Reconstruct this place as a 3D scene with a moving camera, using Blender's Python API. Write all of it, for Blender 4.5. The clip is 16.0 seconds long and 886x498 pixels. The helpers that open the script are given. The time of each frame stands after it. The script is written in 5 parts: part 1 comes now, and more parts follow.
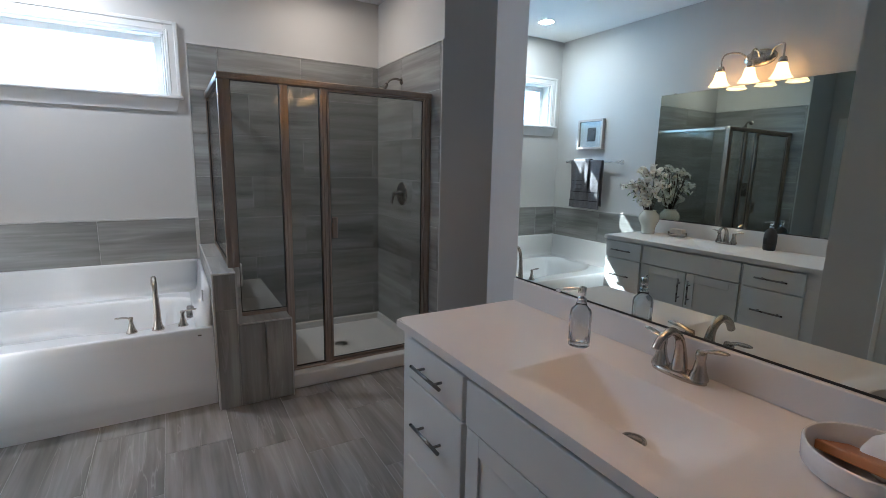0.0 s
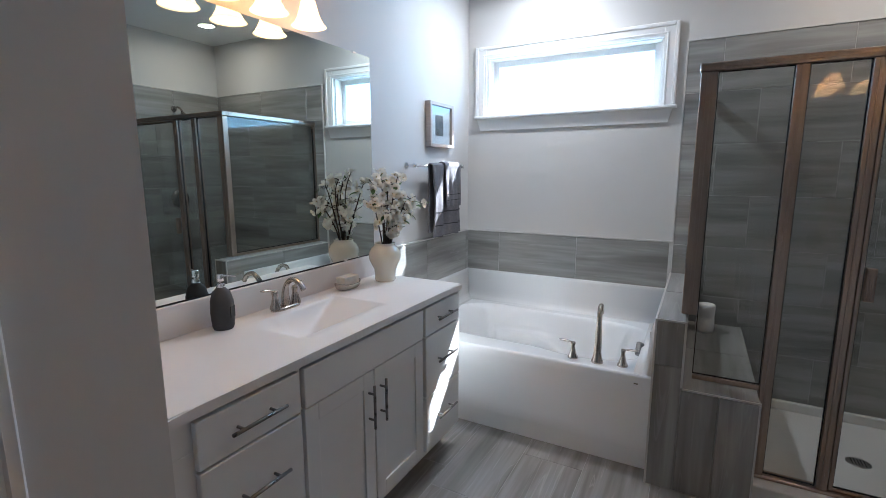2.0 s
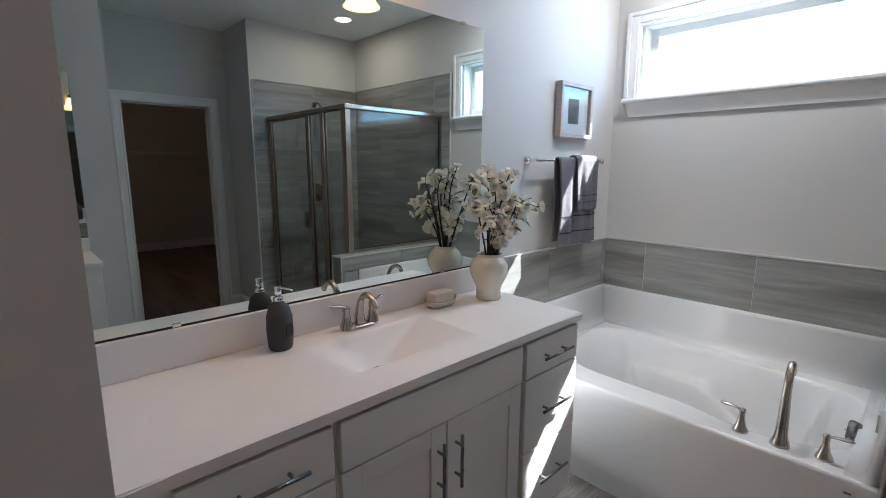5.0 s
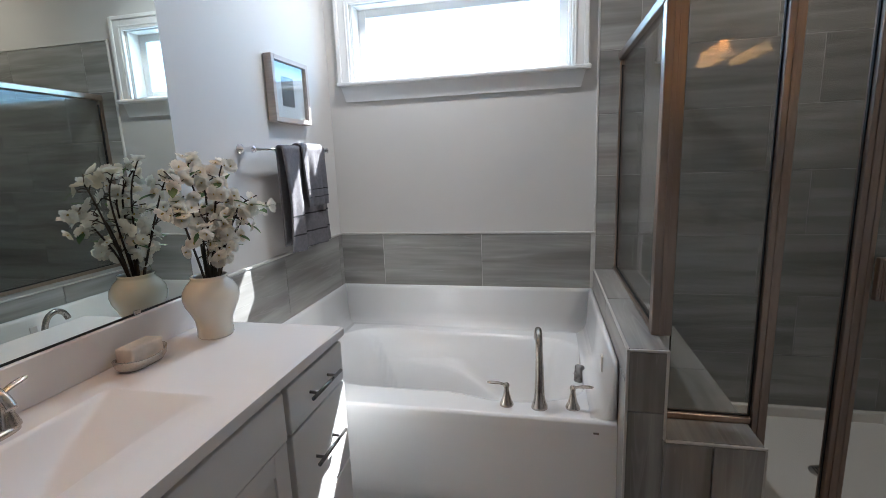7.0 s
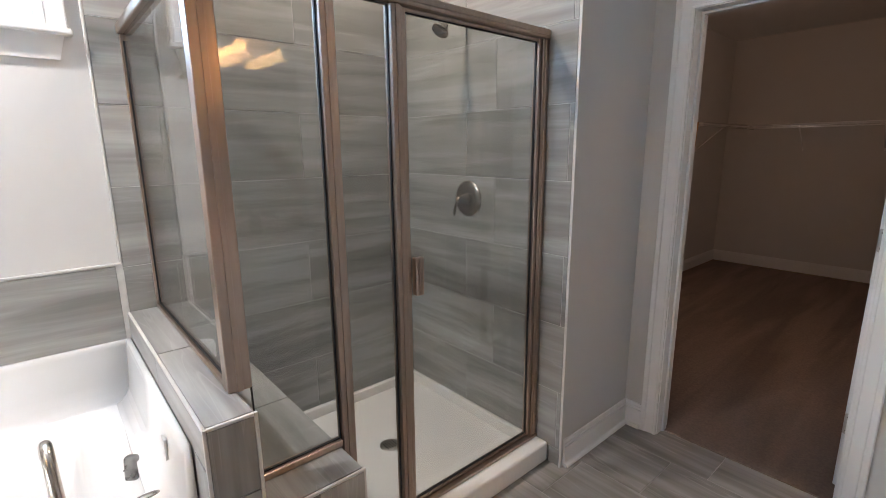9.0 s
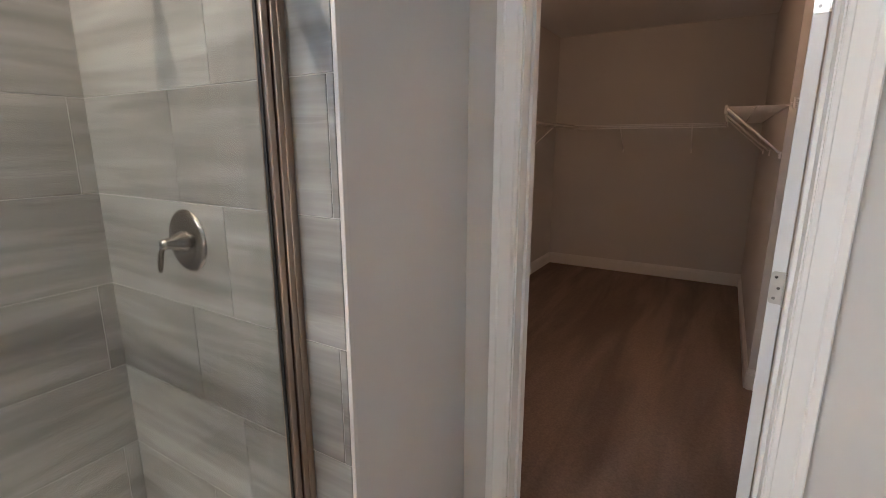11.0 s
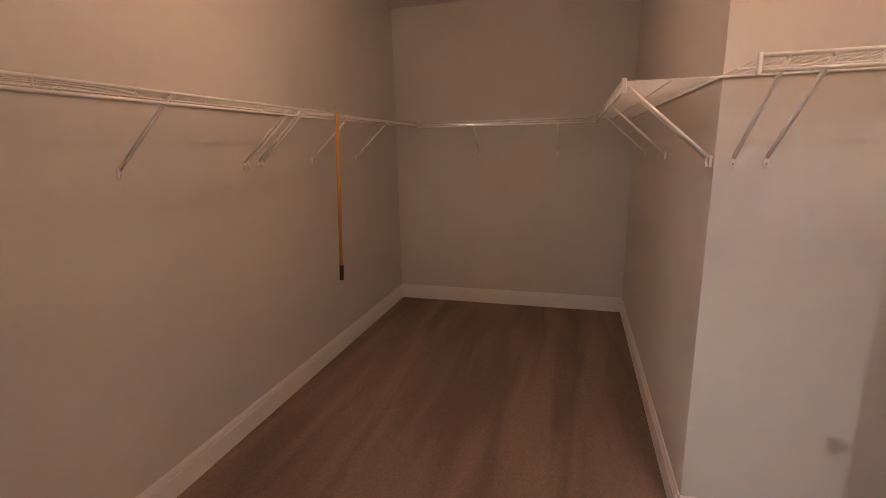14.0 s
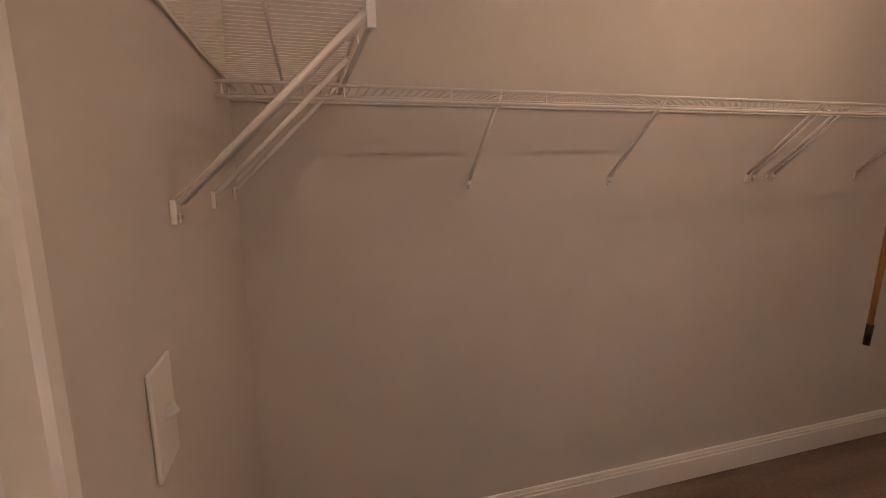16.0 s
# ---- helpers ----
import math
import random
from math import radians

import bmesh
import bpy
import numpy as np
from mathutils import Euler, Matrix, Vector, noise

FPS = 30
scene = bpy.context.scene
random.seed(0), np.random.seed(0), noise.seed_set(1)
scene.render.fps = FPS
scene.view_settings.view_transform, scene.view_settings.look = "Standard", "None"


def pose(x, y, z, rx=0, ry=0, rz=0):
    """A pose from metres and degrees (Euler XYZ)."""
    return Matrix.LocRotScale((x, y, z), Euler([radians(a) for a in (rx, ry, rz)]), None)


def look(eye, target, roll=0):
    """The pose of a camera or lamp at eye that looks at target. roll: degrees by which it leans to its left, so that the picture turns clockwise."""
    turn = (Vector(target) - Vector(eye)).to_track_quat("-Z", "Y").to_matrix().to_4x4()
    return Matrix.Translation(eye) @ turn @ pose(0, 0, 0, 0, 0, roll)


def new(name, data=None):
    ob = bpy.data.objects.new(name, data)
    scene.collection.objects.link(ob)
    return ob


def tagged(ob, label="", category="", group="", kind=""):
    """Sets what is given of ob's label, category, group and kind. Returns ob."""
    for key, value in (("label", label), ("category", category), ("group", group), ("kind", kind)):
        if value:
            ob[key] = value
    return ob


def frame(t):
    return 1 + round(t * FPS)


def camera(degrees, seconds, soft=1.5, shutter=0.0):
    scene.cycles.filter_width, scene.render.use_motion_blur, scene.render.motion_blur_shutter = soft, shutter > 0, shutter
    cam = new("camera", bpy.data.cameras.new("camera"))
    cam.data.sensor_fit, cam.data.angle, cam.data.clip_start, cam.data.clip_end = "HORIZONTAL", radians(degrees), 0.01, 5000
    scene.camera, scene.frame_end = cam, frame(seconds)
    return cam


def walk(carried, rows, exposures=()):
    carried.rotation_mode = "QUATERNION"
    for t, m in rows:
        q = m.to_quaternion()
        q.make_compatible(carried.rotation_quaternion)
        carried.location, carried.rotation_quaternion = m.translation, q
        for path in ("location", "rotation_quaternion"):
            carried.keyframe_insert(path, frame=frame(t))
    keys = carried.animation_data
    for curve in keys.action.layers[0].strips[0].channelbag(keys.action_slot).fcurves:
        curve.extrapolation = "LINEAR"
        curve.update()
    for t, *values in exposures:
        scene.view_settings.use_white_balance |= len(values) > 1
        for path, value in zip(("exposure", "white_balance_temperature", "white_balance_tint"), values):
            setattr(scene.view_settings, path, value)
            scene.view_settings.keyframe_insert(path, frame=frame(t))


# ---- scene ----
cam = camera(86.9, 16.0, soft=0.5)
PATH = [
    (0, (0.321, 0.132, 1.45), (1.315, 1.832, 1.102), 1.2),
    (0.5, (0.375, 0.275, 1.463), (1.005, 2.143, 1.128), 1.4),
    (1, (0.418, 0.408, 1.476), (0.547, 2.376, 1.138), 0.6),
    (1.5, (0.532, 0.559, 1.481), (0.074, 2.477, 1.147), 0.2),
    (2, (0.622, 0.724, 1.485), (-0.323, 2.457, 1.161), -0.1),
    (2.5, (0.642, 0.849, 1.489), (-0.572, 2.409, 1.179), 0.1),
    (3, (0.616, 0.946, 1.495), (-0.752, 2.373, 1.189), 0.4),
    (5.5, (0.398, 1.23, 1.487), (-1.033, 2.583, 1.14), 0.2),
    (6, (0.268, 1.248, 1.471), (-0.869, 2.854, 1.113), -0.4),
    (6.5, (0.235, 1.323, 1.454), (-0.539, 3.131, 1.086), -1.2),
    (7, (0.229, 1.473, 1.453), (-0.198, 3.39, 1.078), -2.2),
    (7.5, (0.241, 1.613, 1.458), (0.215, 3.573, 1.06), -2.0),
    (8, (0.225, 1.722, 1.455), (0.75, 3.607, 1.042), -0.9),
    (8.5, (0.223, 1.79, 1.475), (1.228, 3.468, 1.058), -0.6),
    (9, (0.275, 1.867, 1.473), (1.554, 3.347, 1.057), -0.5),
    (9.5, (0.461, 1.981, 1.482), (1.918, 3.285, 1.063), -0.4),
    (10, (0.654, 2.083, 1.491), (2.207, 3.274, 1.075), -0.3),
    (10.2, (0.742, 2.126, 1.497), (2.314, 3.288, 1.075), -0.1),
    (12.3, (1.966, 2.413, 1.504), (3.828, 3.008, 1.082), -0.3),
    (12.5, (2.074, 2.442, 1.503), (3.96, 2.958, 1.084), -0.2),
    (13, (2.289, 2.468, 1.514), (4.228, 2.722, 1.097), -0.0),
    (13.5, (2.506, 2.423, 1.513), (4.456, 2.583, 1.1), -0.1),
    (14, (2.67, 2.448, 1.517), (4.549, 2.983, 1.087), -1.2),
    (14.5, (2.795, 2.457, 1.5), (4.394, 3.584, 1.083), -1.7),
    (15, (2.836, 2.483, 1.499), (3.885, 4.141, 1.108), -2.0),
    (15.5, (2.87, 2.459, 1.496), (3.618, 4.281, 1.149), -1.2),
    (16, (2.896, 2.488, 1.489), (3.45, 4.381, 1.157), -0.8),
]
walk(cam, [(t, look(eye, target, roll)) for t, eye, target, roll in PATH],
     exposures=[(0, 3.1, 5560, 8), (0.5, 3.02, 5350, 7), (1, 3.02, 5350, 7), (2, 3.1, 5480, 8), (3, 3.02, 5530, 8), (5.5, 2.95, 5850, 9), (7, 2.93, 5870, 9),
                (8, 3.28, 5850, 9), (9, 4.34, 6150, 12), (10.2, 4.72, 6450, 13), (12.3, 4.78, 6550, 12), (13.5, 5.45, 7000, 17), (14.5, 6.05, 6850, 16), (15, 6.2, 6500, 12), (16, 5.75, 6350, 9)])

# ---------------------------------------------------------------- light
SUN = Vector((-0.445, -1.0, -1.13)).normalized()
world = bpy.data.worlds.new("sky")
scene.world = world
world.use_nodes = True
wn = world.node_tree.nodes
sky = wn.new("ShaderNodeTexSky")
sky.sky_type = "NISHITA"
sky.sun_disc = False
sky.sun_elevation = math.asin(-SUN.z)
sky.sun_rotation = math.atan2(-SUN.x, -SUN.y)
wn["Background"].inputs["Strength"].default_value = 0.05
world.node_tree.links.new(sky.outputs[0], wn["Background"].inputs[0])


def lamp(name, kind, m, energy, color, size=0.05, size_y=0.0, spread=150):
    data = bpy.data.lights.new(name, kind)
    data.energy, data.color = energy, color
    if kind == "SUN":
        data.angle = radians(0.5)
    elif kind == "AREA":
        data.shape, data.size, data.size_y = "RECTANGLE", size, size_y
        data.spread = radians(spread)
    else:
        data.shadow_soft_size = size
    ob = new(name, data)
    ob.matrix_world = m
    return ob


WARM = (1.0, 0.52, 0.24)
lamp("sun", "SUN", look((0, 0, 0), SUN), 5.0, (1.0, 0.97, 0.92))
lamp("window_daylight", "AREA", look((-0.245, 4.31, 2.115), (-0.20, 2.6, 1.90)), 2.3, (0.30, 0.62, 1.0), 1.30, 0.52)
for xx, yy, watts, tone in ((1.38, 3.63, 0.66, (1.0, 0.80, 0.62)), (-0.34, 3.67, 2.0, (1.0, 0.96, 0.92))):
    lamp("recessed_bulb", "AREA", look((xx, yy, 2.784), (xx, yy, 0)), watts, tone, 0.11, 0.11, 180)
for yy in (1.88, 2.09, 2.30):
    lamp("vanity_bulb_b", "POINT", pose(-0.88, yy, 2.135), 0.24, WARM, 0.03)
for yy in (0.62, 0.83, 1.04):
    lamp("vanity_bulb_a", "POINT", pose(1.435, yy, 2.135), 0.20, WARM, 0.03)
lamp("closet_bulb_deep", "POINT", pose(4.55, 3.12, 2.64), 0.265, (1.0, 0.60, 0.38), 0.008)
lamp("closet_bulb_side", "POINT", pose(3.50, 1.77, 2.64), 0.36, (1.0, 0.60, 0.38), 0.008)


# ---------------------------------------------------------------- helpers
def part(name, bm, material, parent=None, label="", smooth=False):
    me = bpy.data.meshes.new(name)
    bm.normal_update()
    bm.to_mesh(me)
    bm.free()
    if smooth:
        for p in me.polygons:
            p.use_smooth = True
    me.materials.append(material)
    ob = new(name, me)
    if parent is not None:
        ob.parent = parent
    if label:
        ob["label"] = label
    return ob


def thing(name, label, category, x=0.0, y=0.0, z=0.0, rz=0.0, group="", kind=""):
    ob = new(name)
    ob.empty_display_size = 0.05
    ob.matrix_world = pose(x, y, z, 0, 0, rz)
    return tagged(ob, label, category, group, kind)


def structure(name, bm, material, label):
    return tagged(part(name, bm, material), label, name.split("_")[0], kind="structure")


def box(x0, x1, y0, y1, z0, z1, bevel=0.0, bm=None, segments=2):
    own = bmesh.new()
    bmesh.ops.create_cube(own, size=1.0)
    for v in own.verts:
        v.co = Vector((x0 + (v.co.x + 0.5) * (x1 - x0), y0 + (v.co.y + 0.5) * (y1 - y0), z0 + (v.co.z + 0.5) * (z1 - z0)))
    if bevel:
        bmesh.ops.bevel(own, geom=list(own.edges), offset=bevel, segments=segments, affect="EDGES", profile=0.5, clamp_overlap=True)
    if bm is None:
        return own
    return join(bm, own)


def join(bm, other):
    me = bpy.data.meshes.new("tmp")
    other.to_mesh(me)
    other.free()
    bm.from_mesh(me)
    bpy.data.meshes.remove(me)
    return bm


def moved(bm, m):
    bmesh.ops.transform(bm, matrix=m, verts=bm.verts)
    return bm


def lathe(profile, seg=32, bm=None, center=(0, 0, 0)):
    """A turned body about z from (radius, height) pairs."""
    bm = bm or bmesh.new()
    rings = []
    for r, h in profile:
        if r < 1e-5:
            rings.append([bm.verts.new((center[0], center[1], center[2] + h))])
        else:
            rings.append([bm.verts.new((center[0] + r * math.cos(2 * math.pi * i / seg), center[1] + r * math.sin(2 * math.pi * i / seg), center[2] + h)) for i in range(seg)])
    for a, b in zip(rings, rings[1:]):
        for i in range(seg):
            j = (i + 1) % seg
            quad = [a[i % len(a)], a[j % len(a)], b[j % len(b)], b[i % len(b)]]
            quad = list(dict.fromkeys(quad))
            if len(quad) > 2:
                bm.faces.new(quad)
    return bm


def sweep(points, radius, seg=12, bm=None, squash=1.0):
    """A round bar along points; radius is one number or one a point."""
    bm = bm or bmesh.new()
    pts = [Vector(p) for p in points]
    radii = [radius] * len(pts) if isinstance(radius, (int, float)) else radius
    rings, side = [], None
    for i, p in enumerate(pts):
        d = (pts[min(i + 1, len(pts) - 1)] - pts[max(i - 1, 0)]).normalized()
        if side is None:
            side = d.cross(Vector((0, 0, 1)) if abs(d.z) < 0.9 else Vector((1, 0, 0))).normalized()
        else:
            side = (side - d * side.dot(d)).normalized()
        up = side.cross(d)
        rings.append([bm.verts.new(p + radii[i] * (math.cos(2 * math.pi * k / seg) * side + squash * math.sin(2 * math.pi * k / seg) * up)) for k in range(seg)])
    for a, b in zip(rings, rings[1:]):
        for k in range(seg):
            bm.faces.new((a[k], a[(k + 1) % seg], b[(k + 1) % seg], b[k]))
    bm.faces.new(rings[0][::-1])
    bm.faces.new(rings[-1])
    return bm


def arc(points, n=8):
    """A smooth line through the given points."""
    p = [Vector(q) for q in points]
    out = []
    for i in range(len(p) - 1):
        a, b, c, d = p[max(i - 1, 0)], p[i], p[i + 1], p[min(i + 2, len(p) - 1)]
        for k in range(n):
            t = k / n
            out.append(0.5 * (2 * b + (c - a) * t + (2 * a - 5 * b + 4 * c - d) * t * t + (3 * b - a - 3 * c + d) * t ** 3))
    return out + [p[-1]]


def smooth01(v):
    v = max(0.0, min(1.0, v))
    return v * v * (3 - 2 * v)


# ---------------------------------------------------------------- materials
def material(name, color, rough=0.5, metal=0.0, vary=0.06, scale=6.0, bump=0.0, bump_scale=200.0, stretch=(1, 1, 1), coat=0.0, spec=0.5, coords="Object"):
    m = bpy.data.materials.new(name)
    m.use_nodes = True
    nt = m.node_tree
    n, l = nt.nodes, nt.links
    b = n["Principled BSDF"]
    b.inputs["Roughness"].default_value, b.inputs["Metallic"].default_value = rough, metal
    b.inputs["Coat Weight"].default_value = coat
    b.inputs["Coat Roughness"].default_value = 0.08
    b.inputs["Specular IOR Level"].default_value = spec
    tc, mp = n.new("ShaderNodeTexCoord"), n.new("ShaderNodeMapping")
    mp.inputs["Scale"].default_value = stretch
    l.new(tc.outputs[coords], mp.inputs[0])
    noise_1, noise_2 = n.new("ShaderNodeTexNoise"), n.new("ShaderNodeTexNoise")
    noise_1.inputs["Scale"].default_value, noise_1.inputs["Detail"].default_value = scale, 5
    noise_2.inputs["Scale"].default_value, noise_2.inputs["Detail"].default_value = bump_scale, 3
    for q in (noise_1, noise_2):
        l.new(mp.outputs[0], q.inputs["Vector"])
    ramp = n.new("ShaderNodeValToRGB")
    ramp.color_ramp.elements[0].position, ramp.color_ramp.elements[1].position = 0.3, 0.7
    ramp.color_ramp.elements[0].color = (*[c * (1 - vary) for c in color], 1)
    ramp.color_ramp.elements[1].color = (*[min(1, c * (1 + vary)) for c in color], 1)
    l.new(noise_1.outputs[0], ramp.inputs[0])
    l.new(ramp.outputs[0], b.inputs["Base Color"])
    rr = n.new("ShaderNodeMapRange")
    rr.inputs["To Min"].default_value, rr.inputs["To Max"].default_value = max(0.02, rough * 0.85), min(1, rough * 1.15)
    l.new(noise_1.outputs[0], rr.inputs[0])
    l.new(rr.outputs[0], b.inputs["Roughness"])
    if bump:
        bp = n.new("ShaderNodeBump")
        bp.inputs["Strength"].default_value, bp.inputs["Distance"].default_value = bump, 0.002
        l.new(noise_2.outputs[0], bp.inputs["Height"])
        l.new(bp.outputs[0], b.inputs["Normal"])
    return m


def stone_tile(name, dark, mid, light, rough=0.35, veins=0.55):
    """Wood-look porcelain: streaks along the piece's own x, each piece shifted at random."""
    m = bpy.data.materials.new(name)
    m.use_nodes = True
    nt = m.node_tree
    n, l = nt.nodes, nt.links
    b = n["Principled BSDF"]
    tc, info = n.new("ShaderNodeTexCoord"), n.new("ShaderNodeObjectInfo")
    off = n.new("ShaderNodeVectorMath")
    off.operation = "MULTIPLY_ADD"
    comb = n.new("ShaderNodeCombineXYZ")
    for k in range(3):
        l.new(info.outputs["Random"], comb.inputs[k])
    off.inputs[1].default_value = (37.0, 53.0, 19.0)
    l.new(comb.outputs[0], off.inputs[0])
    l.new(tc.outputs["Object"], off.inputs[2])
    mp = n.new("ShaderNodeMapping")
    mp.inputs["Scale"].default_value = (1.1, 11.0, 11.0)
    l.new(off.outputs[0], mp.inputs[0])
    streak = n.new("ShaderNodeTexNoise")
    streak.inputs["Scale"].default_value, streak.inputs["Detail"].default_value, streak.inputs["Distortion"].default_value = 1.0, 6, 0.5
    l.new(mp.outputs[0], streak.inputs["Vector"])
    mp2 = n.new("ShaderNodeMapping")
    mp2.inputs["Scale"].default_value = (2.0, 46.0, 46.0)
    l.new(off.outputs[0], mp2.inputs[0])
    fine = n.new("ShaderNodeTexNoise")
    fine.inputs["Scale"].default_value, fine.inputs["Detail"].default_value = 1.0, 4
    l.new(mp2.outputs[0], fine.inputs["Vector"])
    ramp = n.new("ShaderNodeValToRGB")
    e = ramp.color_ramp.elements
    e[0].position, e[1].position = 0.30, 0.68
    e[0].color, e[1].color = (*dark, 1), (*light, 1)
    mid_e = ramp.color_ramp.elements.new(0.5)
    mid_e.color = (*mid, 1)
    l.new(streak.outputs[0], ramp.inputs[0])
    mul = n.new("ShaderNodeMix")
    mul.data_type, mul.blend_type = "RGBA", "OVERLAY"
    mul.inputs[0].default_value = 0.24
    l.new(ramp.outputs[0], mul.inputs[6])
    l.new(fine.outputs[0], mul.inputs[7])
    mp3 = n.new("ShaderNodeMapping")
    mp3.inputs["Scale"].default_value = (1.1, 17.0, 17.0)
    l.new(off.outputs[0], mp3.inputs[0])
    vein = n.new("ShaderNodeTexNoise")
    vein.inputs["Scale"].default_value, vein.inputs["Detail"].default_value, vein.inputs["Distortion"].default_value = 0.9, 2, 0.9
    l.new(mp3.outputs[0], vein.inputs["Vector"])
    peak = n.new("ShaderNodeValToRGB")
    pe = peak.color_ramp.elements
    pe[0].position, pe[1].position = 0.595, 0.625
    pe[0].color, pe[1].color = (0, 0, 0, 1), (0, 0, 0, 1)
    top_e = peak.color_ramp.elements.new(0.61)
    top_e.color = (veins, veins, veins, 1)
    l.new(vein.outputs[0], peak.inputs[0])
    veined = n.new("ShaderNodeMix")
    veined.data_type = "RGBA"
    l.new(peak.outputs[0], veined.inputs[0])
    l.new(mul.outputs[2], veined.inputs[6])
    veined.inputs[7].default_value = (*[min(1, c * 1.45) for c in light], 1)
    hsv = n.new("ShaderNodeHueSaturation")
    tone = n.new("ShaderNodeMapRange")
    tone.inputs["To Min"].default_value, tone.inputs["To Max"].default_value = 0.92, 1.08
    l.new(info.outputs["Random"], tone.inputs[0])
    l.new(tone.outputs[0], hsv.inputs["Value"])
    l.new(veined.outputs[2], hsv.inputs["Color"])
    l.new(hsv.outputs[0], b.inputs["Base Color"])
    b.inputs["Roughness"].default_value = rough
    bp = n.new("ShaderNodeBump")
    bp.inputs["Strength"].default_value, bp.inputs["Distance"].default_value = 0.15, 0.002
    l.new(fine.outputs[0], bp.inputs["Height"])
    l.new(bp.outputs[0], b.inputs["Normal"])
    return m


def clear_pane(name, tint, rough=0.0, ior=1.5):
    """Thin glass: see-through with a Fresnel gloss."""
    m = bpy.data.materials.new(name)
    m.use_nodes = True
    n, l = m.node_tree.nodes, m.node_tree.links
    n.remove(n["Principled BSDF"])
    mix, tr, gl, lw = n.new("ShaderNodeMixShader"), n.new("ShaderNodeBsdfTransparent"), n.new("ShaderNodeBsdfGlossy"), n.new("ShaderNodeLayerWeight")
    tr.inputs[0].default_value = (*tint, 1)
    gl.inputs["Roughness"].default_value = rough
    lw.inputs["Blend"].default_value = 0.5
    f0 = ((ior - 1) / (ior + 1)) ** 2
    power, scale = n.new("ShaderNodeMath"), n.new("ShaderNodeMath")
    power.operation, scale.operation = "POWER", "MULTIPLY_ADD"
    power.inputs[1].default_value = 5.0
    scale.inputs[1].default_value, scale.inputs[2].default_value = 1 - f0, f0
    l.new(lw.outputs["Facing"], power.inputs[0])
    l.new(power.outputs[0], scale.inputs[0])
    l.new(scale.outputs[0], mix.inputs[0])
    l.new(tr.outputs[0], mix.inputs[1])
    l.new(gl.outputs[0], mix.inputs[2])
    l.new(mix.outputs[0], n["Material Output"].inputs[0])
    return m


def glow(name, color, strength):
    m = bpy.data.materials.new(name)
    m.use_nodes = True
    b = m.node_tree.nodes["Principled BSDF"]
    b.inputs["Base Color"].default_value = (0.9, 0.85, 0.75, 1)
    b.inputs["Roughness"].default_value = 0.4
    b.inputs["Emission Color"].default_value = (*color, 1)
    b.inputs["Emission Strength"].default_value = strength
    m.cycles.emission_sampling = "NONE"
    return m


PAINT = material("greige_wall_paint", (0.60, 0.585, 0.565), 0.75, vary=0.02, scale=1.5, bump=0.08, bump_scale=350)
CEILING = material("white_ceiling_paint", (0.84, 0.84, 0.83), 0.85, vary=0.02, scale=1.5, bump=0.12, bump_scale=260)
TRIM = material("white_trim_paint", (0.78, 0.78, 0.77), 0.35, vary=0.02, scale=3)
CABINET = material("pale_grey_cabinet_paint", (0.74, 0.73, 0.71), 0.38, vary=0.025, scale=3)
COUNTER = material("white_cultured_marble", (0.76, 0.735, 0.715), 0.44, vary=0.02, scale=3)
ACRYLIC = material("white_acrylic", (0.84, 0.845, 0.845), 0.24, vary=0.012, scale=2, coat=0.12)
PAN = material("shower_pan_white", (0.76, 0.74, 0.71), 0.32, vary=0.02, scale=4)
NICKEL = material("brushed_nickel", (0.52, 0.47, 0.42), 0.24, metal=1.0, vary=0.06, scale=30, stretch=(1, 1, 6))
NICKEL_SHOWER = material("dark_brushed_nickel", (0.33, 0.30, 0.27), 0.24, metal=1.0, vary=0.06, scale=30)
CHROME = material("chrome", (0.80, 0.80, 0.82), 0.08, metal=1.0, vary=0.02)
PULL = material("dark_nickel_pull", (0.22, 0.21, 0.20), 0.28, metal=1.0, vary=0.08, scale=40)
FRAME = material("brushed_nickel_shower_frame", (0.42, 0.33, 0.27), 0.30, metal=1.0, vary=0.08, scale=8, stretch=(8, 8, 0.6))
GASKET = material("black_gasket", (0.012, 0.012, 0.012), 0.5)
BULLNOSE = material("pale_tile_edge_trim", (0.60, 0.585, 0.56), 0.35, vary=0.03)
GROUT = material("grey_grout", (0.40, 0.385, 0.365), 0.9, vary=0.08, scale=30)
GROUT_LIGHT = material("pale_grout", (0.55, 0.54, 0.52), 0.9, vary=0.08, scale=30)
WALL_TILE = stone_tile("grey_streaked_wall_tile", (0.185, 0.180, 0.168), (0.275, 0.270, 0.256), (0.375, 0.374, 0.360), 0.32, 0.16)
FLOOR_TILE = stone_tile("grey_brown_streaked_floor_tile", (0.205, 0.188, 0.172), (0.285, 0.266, 0.248), (0.375, 0.355, 0.335), 0.27, 0.35)
GLASS = clear_pane("shower_glass", (0.88, 0.89, 0.88))
WINDOW_GLASS = clear_pane("window_glass", (0.96, 0.98, 0.98))
MIRROR = bpy.data.materials.new("silver_mirror")
MIRROR.use_nodes = True
MIRROR.node_tree.nodes["Principled BSDF"].inputs["Base Color"].default_value = (0.70, 0.77, 0.75, 1)
MIRROR.node_tree.nodes["Principled BSDF"].inputs["Metallic"].default_value = 1.0
MIRROR.node_tree.nodes["Principled BSDF"].inputs["Roughness"].default_value = 0.0
SHADE = glow("lit_frosted_shade", (1.0, 0.60, 0.27), 0.50)
